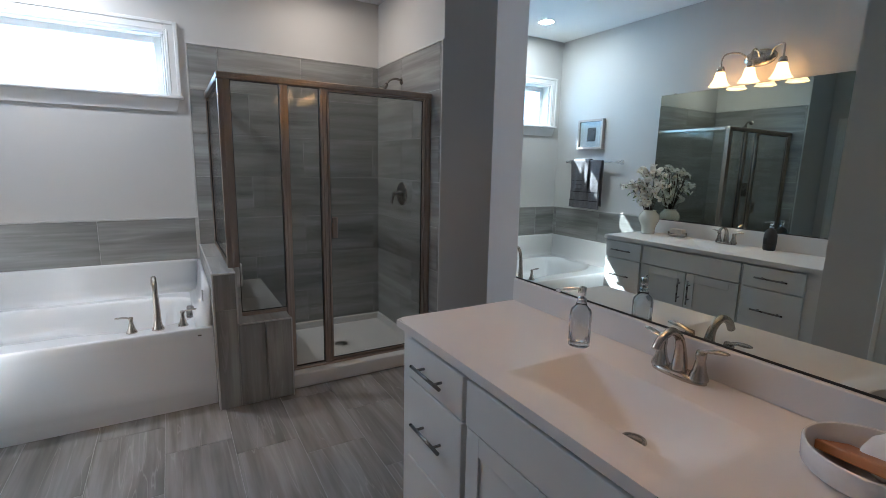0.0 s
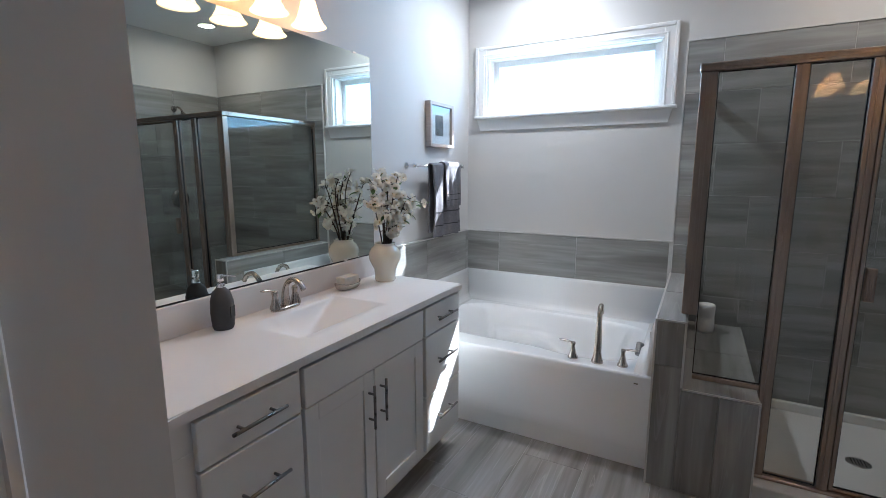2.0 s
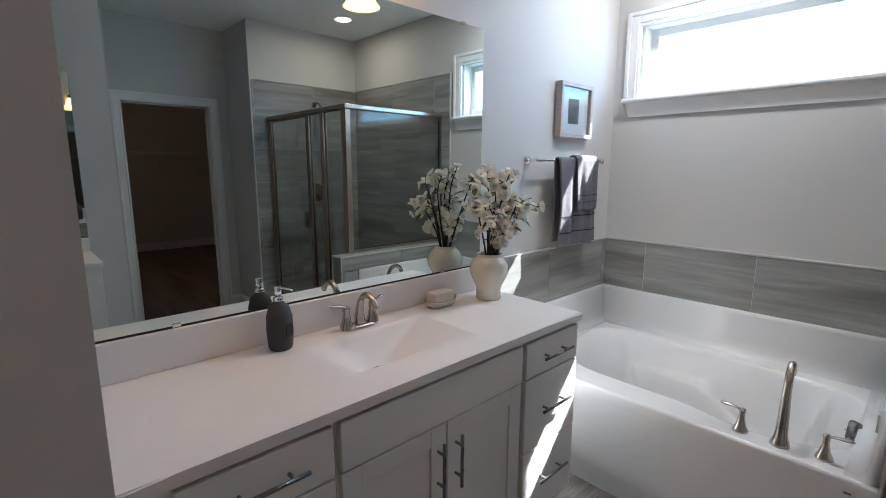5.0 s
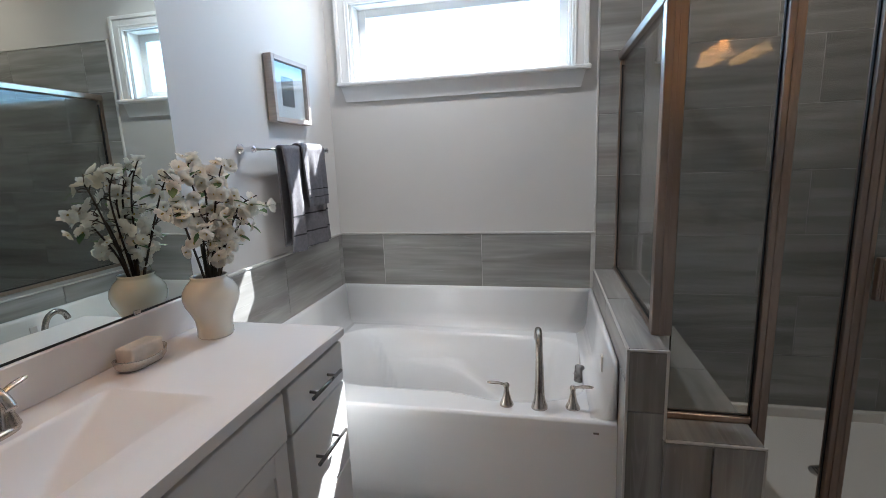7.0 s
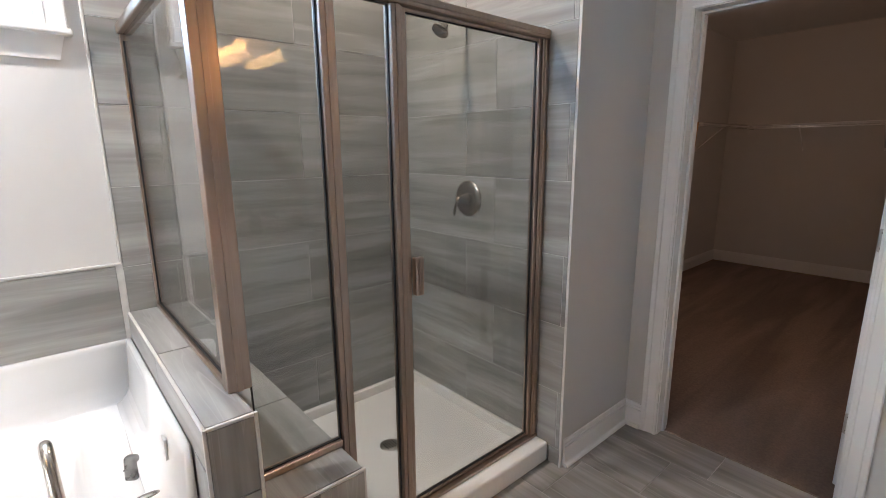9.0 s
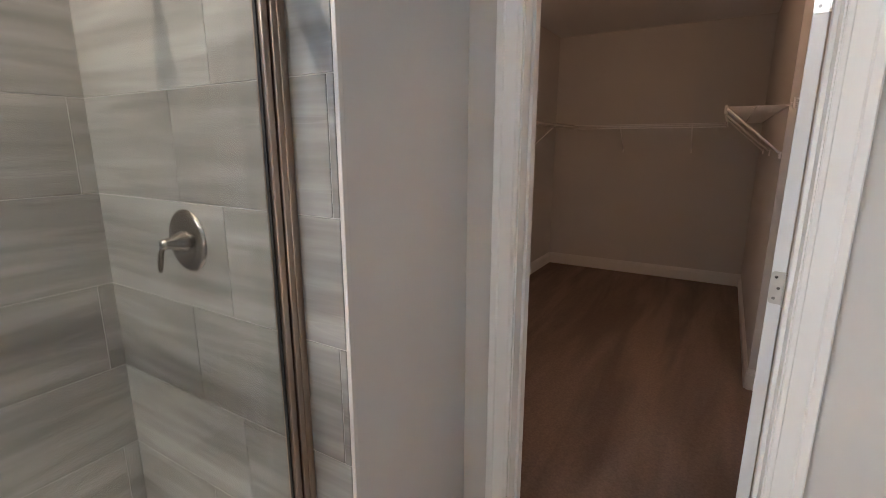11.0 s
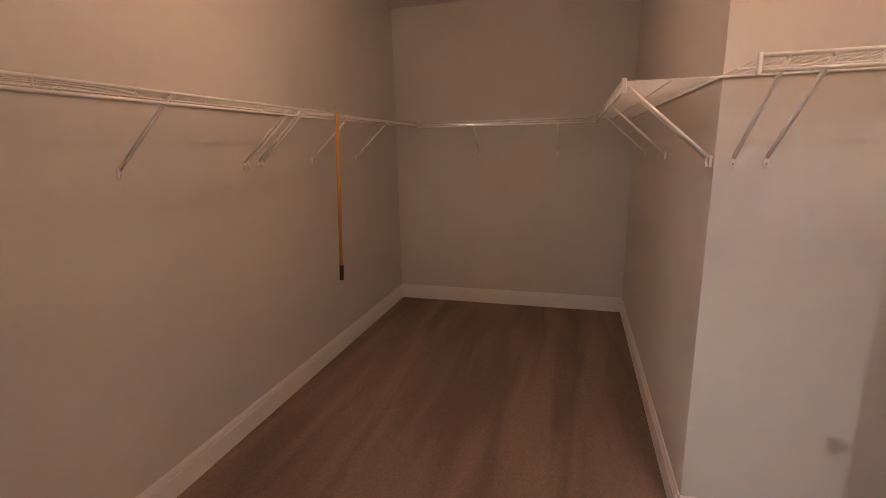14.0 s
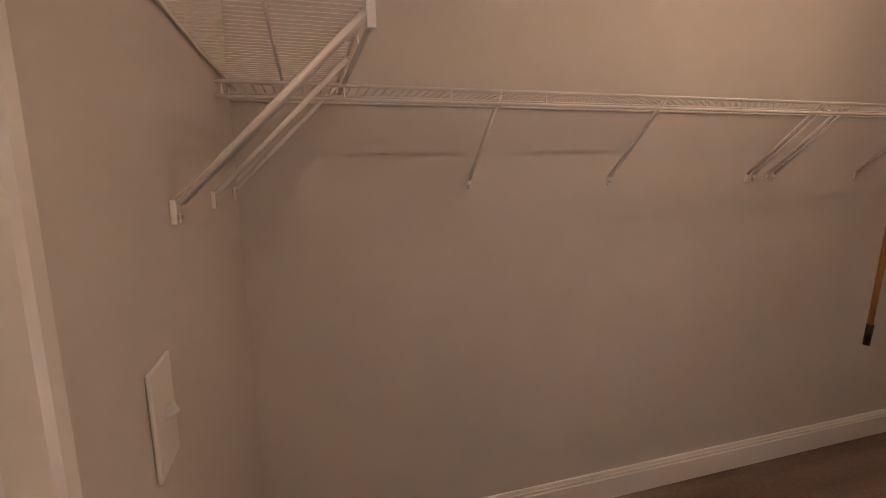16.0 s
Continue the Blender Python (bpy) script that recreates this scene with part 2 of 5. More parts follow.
# frosted glass lets part of the bulb's light through
n, l = SHADE.node_tree.nodes, SHADE.node_tree.links
frost, blend = n.new("ShaderNodeBsdfTranslucent"), n.new("ShaderNodeMixShader")
frost.inputs["Color"].default_value = (0.95, 0.80, 0.58, 1)
blend.inputs[0].default_value = 0.5
l.new(n["Principled BSDF"].outputs[0], blend.inputs[1])
l.new(frost.outputs[0], blend.inputs[2])
l.new(blend.outputs[0], n["Material Output"].inputs[0])
LED = glow("lit_lens", (1.0, 0.88, 0.74), 1.25)
VASE = material("cream_glaze", (0.74, 0.70, 0.60), 0.14, vary=0.03, scale=5, coat=0.5)
CHARCOAL = material("charcoal_stoneware", (0.055, 0.052, 0.050), 0.6, vary=0.15, scale=14, bump=0.2, bump_scale=300)
SMOKE = bpy.data.materials.new("smoky_bottle_glass")
SMOKE.use_nodes = True
for socket, value in (("Base Color", (0.80, 0.83, 0.85, 1)), ("Roughness", 0.03), ("IOR", 1.46), ("Transmission Weight", 1.0)):
    SMOKE.node_tree.nodes["Principled BSDF"].inputs[socket].default_value = value
SOAP = material("oatmeal_soap", (0.70, 0.62, 0.53), 0.55, vary=0.1, scale=30, bump=0.1, bump_scale=120)
DISH = material("silvered_soap_dish", (0.55, 0.51, 0.47), 0.25, metal=0.85, vary=0.10, scale=20)
WHITE_CERAMIC = material("white_ceramic", (0.78, 0.76, 0.74), 0.2, vary=0.02)
TERRACOTTA = material("orange_brown_wood_block", (0.42, 0.17, 0.06), 0.5, vary=0.18, scale=10, stretch=(1, 8, 8))
CLOTH = material("white_cotton", (0.80, 0.79, 0.78), 0.95, vary=0.03, scale=40, bump=0.5, bump_scale=500)
TOWEL = material("charcoal_terry_towel", (0.145, 0.138, 0.148), 0.95, vary=0.15, scale=60, bump=0.8, bump_scale=700)
TOWEL_BAND = material("dark_towel_band", (0.03, 0.029, 0.032), 0.9, vary=0.1, scale=60)
WOOD_FRAME = material("pale_taupe_picture_frame", (0.46, 0.40, 0.36), 0.5, vary=0.1, scale=14, stretch=(1, 1, 8))
MAT_BOARD = material("blue_white_mat_board", (0.72, 0.76, 0.80), 0.9, vary=0.02)
PRINT = material("dark_grey_print", (0.14, 0.145, 0.15), 0.6, vary=0.5, scale=18)
PETAL = material("white_petal", (0.84, 0.80, 0.72), 0.7, vary=0.08, scale=60)
PETAL_PEACH = material("peach_petal", (0.81, 0.73, 0.61), 0.7, vary=0.1, scale=60)
LEAF = material("leaf_green", (0.10, 0.16, 0.055), 0.55, vary=0.25, scale=40)
TWIG = material("dark_twig", (0.045, 0.032, 0.024), 0.8, vary=0.2, scale=60)
POLLEN = material("yellow_stamen", (0.45, 0.33, 0.10), 0.8)
WIRE = material("white_vinyl_wire", (0.84, 0.83, 0.82), 0.25, vary=0.02)
BROOM = material("orange_varnished_wood", (0.52, 0.27, 0.08), 0.4, vary=0.12, scale=8, stretch=(8, 8, 0.6))
BLACK = material("black_plastic", (0.015, 0.015, 0.015), 0.5)
KNOB = material("antique_nickel_knob", (0.36, 0.30, 0.24), 0.26, metal=1.0, vary=0.08, scale=30)
HINGE = material("satin_steel_hinge", (0.55, 0.53, 0.50), 0.32, metal=1.0, vary=0.06, scale=40)
SIDING = material("pale_lap_siding", (0.66, 0.68, 0.68), 0.6, vary=0.04, scale=5)
ROOF = material("grey_shingles", (0.12, 0.125, 0.14), 0.9, vary=0.2, scale=8, bump=0.6, bump_scale=40)
GRASS = material("lawn", (0.06, 0.10, 0.03), 0.95, vary=0.3, scale=3, bump=0.8, bump_scale=60)


def carpet_material():
    m = material("brown_cut_pile_carpet", (0.228, 0.172, 0.142), 1.0, vary=0.14, scale=90, bump=1.0, bump_scale=420)
    nt = m.node_tree
    n, l = nt.nodes, nt.links
    b = n["Principled BSDF"]
    old = b.inputs["Base Color"].links[0].from_socket
    tc, mp, marks = n.new("ShaderNodeTexCoord"), n.new("ShaderNodeMapping"), n.new("ShaderNodeTexNoise")
    mp.inputs["Scale"].default_value = (0.40, 3.0, 1)
    l.new(tc.outputs["Object"], mp.inputs[0])
    l.new(mp.outputs[0], marks.inputs["Vector"])
    marks.inputs["Scale"].default_value, marks.inputs["Detail"].default_value, marks.inputs["Distortion"].default_value = 1.6, 3, 0.35
    rg = n.new("ShaderNodeMapRange")
    rg.inputs["From Min"].default_value, rg.inputs["From Max"].default_value = 0.38, 0.62
    rg.inputs["To Min"].default_value, rg.inputs["To Max"].default_value = 0.84, 1.20
    l.new(marks.outputs[0], rg.inputs[0])
    hsv = n.new("ShaderNodeHueSaturation")
    l.new(old, hsv.inputs["Color"])
    l.new(rg.outputs[0], hsv.inputs["Value"])
    l.new(hsv.outputs[0], b.inputs["Base Color"])
    b.inputs["Specular IOR Level"].default_value = 0.1
    return m


CARPET = carpet_material()
for thin in (PETAL, PETAL_PEACH, LEAF):
    n, l = thin.node_tree.nodes, thin.node_tree.links
    through_light, blend = n.new("ShaderNodeBsdfTranslucent"), n.new("ShaderNodeMixShader")
    blend.inputs[0].default_value = 0.4
    l.new(n["Principled BSDF"].inputs["Base Color"].links[0].from_socket, through_light.inputs["Color"])
    l.new(n["Principled BSDF"].outputs[0], blend.inputs[1])
    l.new(through_light.outputs[0], blend.inputs[2])
    l.new(blend.outputs[0], n["Material Output"].inputs[0])

# ---------------------------------------------------------------- structure
H = 2.79      # bathroom ceiling
HC = 2.745    # closet ceiling


def wall_with_hole(name, axis, lo, hi, a0, a1, h, holes, label, mat=PAINT):
    """A wall slab between lo and hi across it, running a0..a1, cut by (from, to, sill, head) openings."""
    bm = bmesh.new()

    def slab(p, q, z0, z1):
        if q - p < 1e-4 or z1 - z0 < 1e-4:
            return
        if axis == "x":
            box(lo, hi, p, q, z0, z1, bm=bm)
        else:
            box(p, q, lo, hi, z0, z1, bm=bm)
    at = a0
    for p, q, z0, z1 in sorted(holes):
        slab(at, p, 0, h)
        slab(p, q, 0, z0)
        slab(p, q, z1, h)
        at = q
    slab(at, a1, 0, h)
    return structure(name, bm, mat, label)


WX0, WX1, WZ0, WZ1 = -0.845, 0.355, 1.905, 2.325
DY0, DY1, DH = 2.06, 2.82, 2.075
wall_with_hole("wall_north", "y", 4.125, 4.265, -1.1250, 7.12, H, [(WX0, WX1, WZ0, WZ1)], "pale greige painted wall with one wide window")
structure("wall_west", box(-1.1250, -1.0050, 1.17, 4.125, 0, H), PAINT, "pale greige painted bathroom wall behind the mirror")
structure("wall_vanity_end", box(-1.0050, -0.40, 1.17, 1.29, 0, H), PAINT, "greige painted wall end beside the vanity")
wall_with_hole("wall_entry_west", "x", -0.52, -0.40, -1.3, 1.17, H, [(0.20, 0.955, 0, 2.05)], "greige painted wall with a closed door")
structure("wall_south", box(-0.52, 1.68, -1.42, -1.3, 0, H), PAINT, "plain greige painted wall")
structure("wall_vanity_east", box(1.56, 1.68, -1.3, 1.84, 0, H), PAINT, "greige painted wall behind the second mirror")
structure("wall_return", box(1.68, 2.55, 1.72, 1.84, 0, H), PAINT, "greige painted return wall beside the closet door")
structure("wall_shower_end", box(1.967, 2.55, 2.985, 4.125, 0, H), PAINT, "greige painted wall end beside the shower")
wall_with_hole("wall_closet_door", "x", 2.55, 2.69, 0.08, 4.125, H, [(DY0, DY1, 0, DH)], "greige painted wall with the closet doorway")
structure("wall_closet_east", box(7.0, 7.12, 1.88, 4.125, 0, H), PAINT, "greige painted closet end wall")
structure("wall_closet_south", box(4.583, 7.0, 1.88, 2.0, 0, H), PAINT, "greige painted closet side wall")
structure("wall_closet_corner", box(4.463, 4.583, 0.2, 2.0, 0, H), PAINT, "greige painted closet wall corner")
structure("wall_closet_back", box(2.69, 4.583, 0.08, 0.2, 0, H), PAINT, "greige painted closet back wall")
structure("ceiling_bath", box(-1.1250, 2.69, -1.42, 4.265, H, H + 0.1), CEILING, "flat white bathroom ceiling")
structure("ceiling_closet", box(2.69, 7.0, 0.2, 4.125, HC, HC + 0.045), CEILING, "flat white closet ceiling")
structure("floor_bath", box(-1.1250, 2.62, -1.42, 4.265, -0.12, -0.0015), GROUT, "grey grouted bathroom floor")
structure("floor_closet", box(2.62, 7.12, 0.08, 4.265, -0.12, 0.006), CARPET, "brown cut pile closet carpet with vacuum marks")


def run(name, profile, path, mat, label):
    """Trim of one profile of (out, up) pairs along straight legs ((x0, y0), (x1, y1)); out is to the left of the way."""
    for (x0, y0), (x1, y1) in path:
        bm = bmesh.new()
        d = Vector((x1 - x0, y1 - y0, 0)).normalized()
        o = Vector((-d.y, d.x, 0))
        ends = [[bm.verts.new(Vector((x, y, 0)) + o * p + Vector((0, 0, q))) for p, q in profile] for x, y in ((x0, y0), (x1, y1))]
        n = len(profile)
        for i in range(n):
            bm.faces.new((ends[0][i], ends[1][i], ends[1][(i + 1) % n], ends[0][(i + 1) % n]))
        bm.faces.new(ends[0])
        bm.faces.new(ends[1][::-1])
        bmesh.ops.recalc_face_normals(bm, faces=bm.faces)
        structure(name, bm, mat, label)


BASE = [(0, 0), (0.014, 0), (0.014, 0.100), (0.0085, 0.1025), (0.0085, 0.106), (0.0125, 0.109), (0.0125, 0.118), (0.009, 0.1205), (0.009, 0.124), (0.006, 0.134), (0, 0.136)]
SHOE = [(0.014, 0.001), (0.029, 0.001), (0.028, 0.008), (0.022, 0.016), (0.014, 0.019)]
BATH_RUN = [((2.55, 2.985), (1.975, 2.985)), ((2.55, 2.887), (2.55, 2.985)), ((1.56, 1.84), (2.55, 1.84)),
            ((1.56, 1.63), (1.56, 1.84)), ((-0.40, 1.29), (-0.40, 1.035)), ((-0.40, 0.12), (-0.40, -1.3)), ((-0.40, -1.3), (1.56, -1.3)), ((1.56, -1.3), (1.56, 0.02))]
run("baseboard_bath", BASE, BATH_RUN, TRIM, "white moulded baseboard along the bathroom walls")
run("baseboard_shoe", SHOE, BATH_RUN[:4], TRIM, "white shoe moulding at the floor")
CLOSET_RUN = [((7.0, 4.125), (2.69, 4.125)), ((7.0, 2.0), (7.0, 4.125)), ((4.463, 2.0), (7.0, 2.0)), ((4.463, 0.2), (4.463, 2.0)),
              ((2.69, 0.2), (4.463, 0.2)), ((2.69, 1.975), (2.69, 0.2)), ((2.69, 4.125), (2.69, 2.903))]
BASE_C = [(p, q + 0.006) for p, q in BASE]
run("baseboard_closet", BASE_C, CLOSET_RUN, TRIM, "white moulded baseboard along the closet walls")

# window: jambs, sash, pane, casing, stool and apron
win = thing("window_1", "wide white framed window over the bathtub", "window", (WX0 + WX1) / 2, 4.125, WZ0, kind="structure")


def wpart(name, bm, mat, label="", parent=None):
    moved(bm, Matrix.Translation((-(WX0 + WX1) / 2, -4.125, -WZ0)))
    return part(name, bm, mat, parent or win, label)


def frame_bm(x0, x1, z0, z1, y0, y1, w, bevel=0.003, bottom=True):
    bm = box(x0, x0 + w, y0, y1, z0, z1, bevel)
    box(x1 - w, x1, y0, y1, z0, z1, bevel, bm)
    box(x0 + w, x1 - w, y0, y1, z1 - w, z1, bevel, bm)
    if bottom:
        box(x0 + w, x1 - w, y0, y1, z0, z0 + w, bevel, bm)
    return bm


wpart("window_frame", frame_bm(WX0, WX1, WZ0, WZ1, 4.13, 4.262, 0.012), TRIM)
wpart("sash", frame_bm(WX0 + 0.0125, WX1 - 0.0125, WZ0 + 0.0125, WZ1 - 0.0125, 4.215, 4.25, 0.045), TRIM)
pane = wpart("pane", box(WX0 + 0.050, WX1 - 0.050, 4.230, 4.234, WZ0 + 0.050, WZ1 - 0.050), WINDOW_GLASS)
pane.visible_shadow = False
cas = frame_bm(WX0 - 0.085, WX1 + 0.085, WZ0, WZ1 + 0.075, 4.103, 4.1245, 0.082, 0.004, bottom=False)
join(cas, frame_bm(WX0 - 0.089, WX1 + 0.089, WZ0, WZ1 + 0.079, 4.096, 4.1235, 0.024, 0.005, bottom=False))
join(cas, frame_bm(WX0 - 0.030, WX1 + 0.030, WZ0, WZ1 + 0.022, 4.099, 4.1235, 0.012, 0.004, bottom=False))
wpart("casing", cas, TRIM)
wpart("window_sill", box(WX0 - 0.09, WX1 + 0.10, 4.075, 4.215, WZ0 - 0.022, WZ0 - 0.0005, 0.006), TRIM)
ap = box(WX0 - 0.075, WX1 + 0.075, 4.102, 4.1245, WZ0 - 0.106, WZ0 - 0.0225, 0.0)
for v in ap.verts:
    if v.co.z < WZ0 - 0.09:
        v.co.x += 0.022 if v.co.x < 0 else -0.022
        v.co.y = max(v.co.y, 4.112)
wpart("apron", ap, TRIM)


# door casings and the two doors
CASE = [(0.0, 0.0), (0.0, 0.0095), (0.003, 0.0115), (0.012, 0.0118), (0.015, 0.0095), (0.053, 0.0125), (0.058, 0.018), (0.076, 0.019), (0.080, 0.016), (0.080, 0.0)]


def casing_bm(axis, at, out, y0, y1, head):
    """A moulded casing with mitred corners on one face of a wall; out is +1 or -1 along x."""
    bm = bmesh.new()
    rings = [[bm.verts.new((at + out * d, y, z)) for y, z in ((y0 - p, 0.0), (y0 - p, head + p), (y1 + p, head + p), (y1 + p, 0.0))] for p, d in CASE]
    n = len(rings)
    for k in range(n):
        a, b = rings[k], rings[(k + 1) % n]
        for q in range(3):
            bm.faces.new((a[q], a[q + 1], b[q + 1], b[q]))
    bm.faces.new([r[0] for r in rings])
    bm.faces.new([r[3] for r in rings][::-1])
    bmesh.ops.recalc_face_normals(bm, faces=bm.faces)
    return bm


def door_leaf(width, height, thick, parent, mat):
    """A two-panel moulded door, hinged at its origin, running along +x, its faces at y = 0 and thick."""
    bm = bmesh.new()
    st, lock = 0.095, (0.878, 1.038)
    rails = [(0.0, 0.21), lock, (height - 0.12, height)]
    box(0, st, 0, thick, 0, height, 0.002, bm)
    box(width - st, width, 0, thick, 0, height, 0.002, bm)
    for z0, z1 in rails:
        box(st, width - st, 0, thick, z0, z1, 0.0, bm)

    def field(y_low, y_high, z0, z1):
        """A raised field: a slope from the recess up to a flat middle."""
        x0, x1 = st, width - st
        rings = []
        for inset, y in ((0.0, y_low + (y_high - y_low) * 0.35), (0.010, y_low), (0.018, y_low), (0.046, y_high)):
            rings.append([bm.verts.new(p) for p in ((x0 + inset, y, z0 + inset), (x1 - inset, y, z0 + inset), (x1 - inset, y, z1 - inset), (x0 + inset, y, z1 - inset))])
        quads = [(a[i], a[(i + 1) % 4], b[(i + 1) % 4], b[i]) for a, b in zip(rings, rings[1:]) for i in range(4)] + [tuple(rings[-1])]
        for q in quads:
            bm.faces.new(q if y_high < y_low else q[::-1])
    for z0, z1 in ((0.21, lock[0]), (lock[1], height - 0.12)):
        field(0.011, 0.004, z0, z1)
        field(thick - 0.011, thick - 0.004, z0, z1)
    return part("door_leaf", bm, mat, parent)


def knob_bm():
    bm = lathe([(0.0, 0.0), (0.033, 0.0), (0.033, 0.004), (0.026, 0.009), (0.012, 0.012), (0.011, 0.030), (0.018, 0.036), (0.027, 0.046), (0.028, 0.055), (0.022, 0.063), (0.0, 0.066)], 28)
    return bm


def hinge_bm():
    """A butt hinge: a round-cornered leaf on the door's edge with three countersunk screws, and its knuckle."""
    bm = bmesh.new()
    r, y0, y1, h = 0.009, 0.001, 0.0335, 0.047
    outline = [(y0, -h)]
    for cy, cz, a0 in ((y1 - r, -h + r, -90), (y1 - r, h - r, 0)):
        outline += [(cy + r * math.cos(radians(a0 + 15 * k)), cz + r * math.sin(radians(a0 + 15 * k))) for k in range(7)]
    outline.append((y0, h))
    back, front = [bm.verts.new((0.003, y, z)) for y, z in outline], [bm.verts.new((0.0, y, z)) for y, z in outline]
    bm.faces.new(front)
    bm.faces.new(back[::-1])
    for k in range(len(outline)):
        q = (k + 1) % len(outline)
        bm.faces.new((front[k], back[k], back[q], front[q]))
    for k in range(5):
        z0 = -0.047 + k * 0.0189
        sweep([(-0.002, -0.004, z0), (-0.002, -0.004, z0 + 0.0181)], 0.0062, 12, bm)
    box(-0.040, -0.006, -0.0072, -0.0042, -0.047, 0.047, 0.0, bm)
    bmesh.ops.recalc_face_normals(bm, faces=bm.faces)
    plain = len(bm.faces)
    for y, z in ((0.021, -0.031), (0.013, 0.0), (0.021, 0.031)):
        ring = lathe([(0.0, 0.0), (0.0022, 0.0006), (0.0030, 0.0), (0.0044, 0.0)], 12)
        join(bm, moved(ring, pose(-0.0006, y, z, 0, -90)))
    bm.faces.ensure_lookup_table()
    for f in bm.faces[plain:]:
        f.material_index = 1
    return bm


dfr = thing("door_1", "white moulded closet door standing open into the closet", "door", 2.62, DY0, 0.0, kind="structure")


def dpart(name, bm, mat, label="", smooth=False):
    moved(bm, Matrix.Translation((-2.62, -DY0, 0)))
    return part(name, bm, mat, dfr, label, smooth)


jb = box(2.551, 2.675, DY0, DY0 + 0.018, 0, DH, 0.001)
box(2.551, 2.675, DY1 - 0.018, DY1, 0, DH, 0.001, jb)
box(2.551, 2.675, DY0 + 0.018, DY1 - 0.018, DH - 0.018, DH, 0.001, jb)
box(2.605, 2.640, DY0 + 0.018, DY0 + 0.029, 0, DH - 0.018, 0.002, jb)
box(2.605, 2.640, DY1 - 0.029, DY1 - 0.018, 0, DH - 0.018, 0.002, jb)
box(2.605, 2.640, DY0 + 0.029, DY1 - 0.029, DH - 0.029, DH - 0.018, 0.002, jb)
dpart("jamb", jb, TRIM)
dpart("casing", casing_bm("x", 2.55, -1, DY0 + 0.014, DY1 - 0.014, DH - 0.014), TRIM)
dpart("casing", casing_bm("x", 2.69, 1, DY0 - 0.002, DY1 + 0.002, DH + 0.002), TRIM)
dpart("strike_plate", box(2.640, 2.669, DY1 - 0.0195, DY1 - 0.0175, 0.94, 1.0, 0.0), HINGE, "dark steel strike plate")
LEAF_AT = pose(0.1245, 0.020, 0.012, 0, 0, -14.0)
leaf = door_leaf(0.705, 2.035, 0.035, dfr, TRIM)
leaf.matrix_local = LEAF_AT
for z in (0.30, 1.097, 1.86):
    h = part("hinge", hinge_bm(), HINGE, leaf, "satin steel butt hinge")
    h.data.materials.append(PULL)
    h.matrix_local = pose(-0.0035, 0, z)
part("knob", moved(knob_bm(), pose(0.637, 0.035, 0.96, -90)), KNOB, leaf, "antique nickel door knob", True)
part("knob", moved(knob_bm(), pose(0.637, 0.0, 0.96, 90)), KNOB, leaf, "antique nickel door knob", True)

dfr2 = thing("door_2", "white moulded door standing closed", "door", -0.46, 0.20, 0.0, kind="structure")
c2 = casing_bm("x", -0.40, 1, 0.206, 0.949, 2.044)
part("casing", moved(c2, Matrix.Translation((0.46, -0.20, 0))), TRIM, dfr2)
j2 = box(-0.519, -0.401, 0.20, 0.216, 0, 2.05)
box(-0.519, -0.401, 0.939, 0.955, 0, 2.05, 0, j2)
box(-0.519, -0.401, 0.216, 0.939, 2.034, 2.05, 0, j2)
part("jamb", moved(j2, Matrix.Translation((0.46, -0.20, 0))), TRIM, dfr2)
lf2 = door_leaf(0.717, 2.02, 0.035, dfr2, TRIM)
lf2.matrix_local = pose(-0.02, 0.736, 0.008, 0, 0, -90)


# ---------------------------------------------------------------- vanities
def pull(length, upright=False):
    """A bar pull about its middle, standing out along +x."""
    a = Vector((0, 0, 1)) if upright else Vector((0, 1, 0))
    bm = sweep([Vector((0.030, 0, 0)) - a * length / 2, Vector((0.030, 0, 0)) + a * length / 2], 0.0058, 10)
    for s in (-0.30, 0.30):
        p = a * length * s
        sweep([p, p + Vector((0.030, 0, 0))], 0.0048, 8, bm)
    return bm


def slab_front(w, h):
    return box(0.0, 0.023, -w / 2, w / 2, -h / 2, h / 2, 0.004)


def shaker_front(w, h, r=0.062):
    bm = box(0.0, 0.018, -w / 2, -w / 2 + r, -h / 2, h / 2, 0.002)
    box(0.0, 0.018, w / 2 - r, w / 2, -h / 2, h / 2, 0.002, bm)
    box(0.0, 0.018, -w / 2 + r, w / 2 - r, h / 2 - r, h / 2, 0.002, bm)
    box(0.0, 0.018, -w / 2 + r, w / 2 - r, -h / 2, -h / 2 + r, 0.002, bm)
    box(0.002, 0.010, -w / 2 + r - 0.004, w / 2 - r + 0.004, -h / 2 + r - 0.004, h / 2 - r + 0.004, 0.0, bm)
    return bm


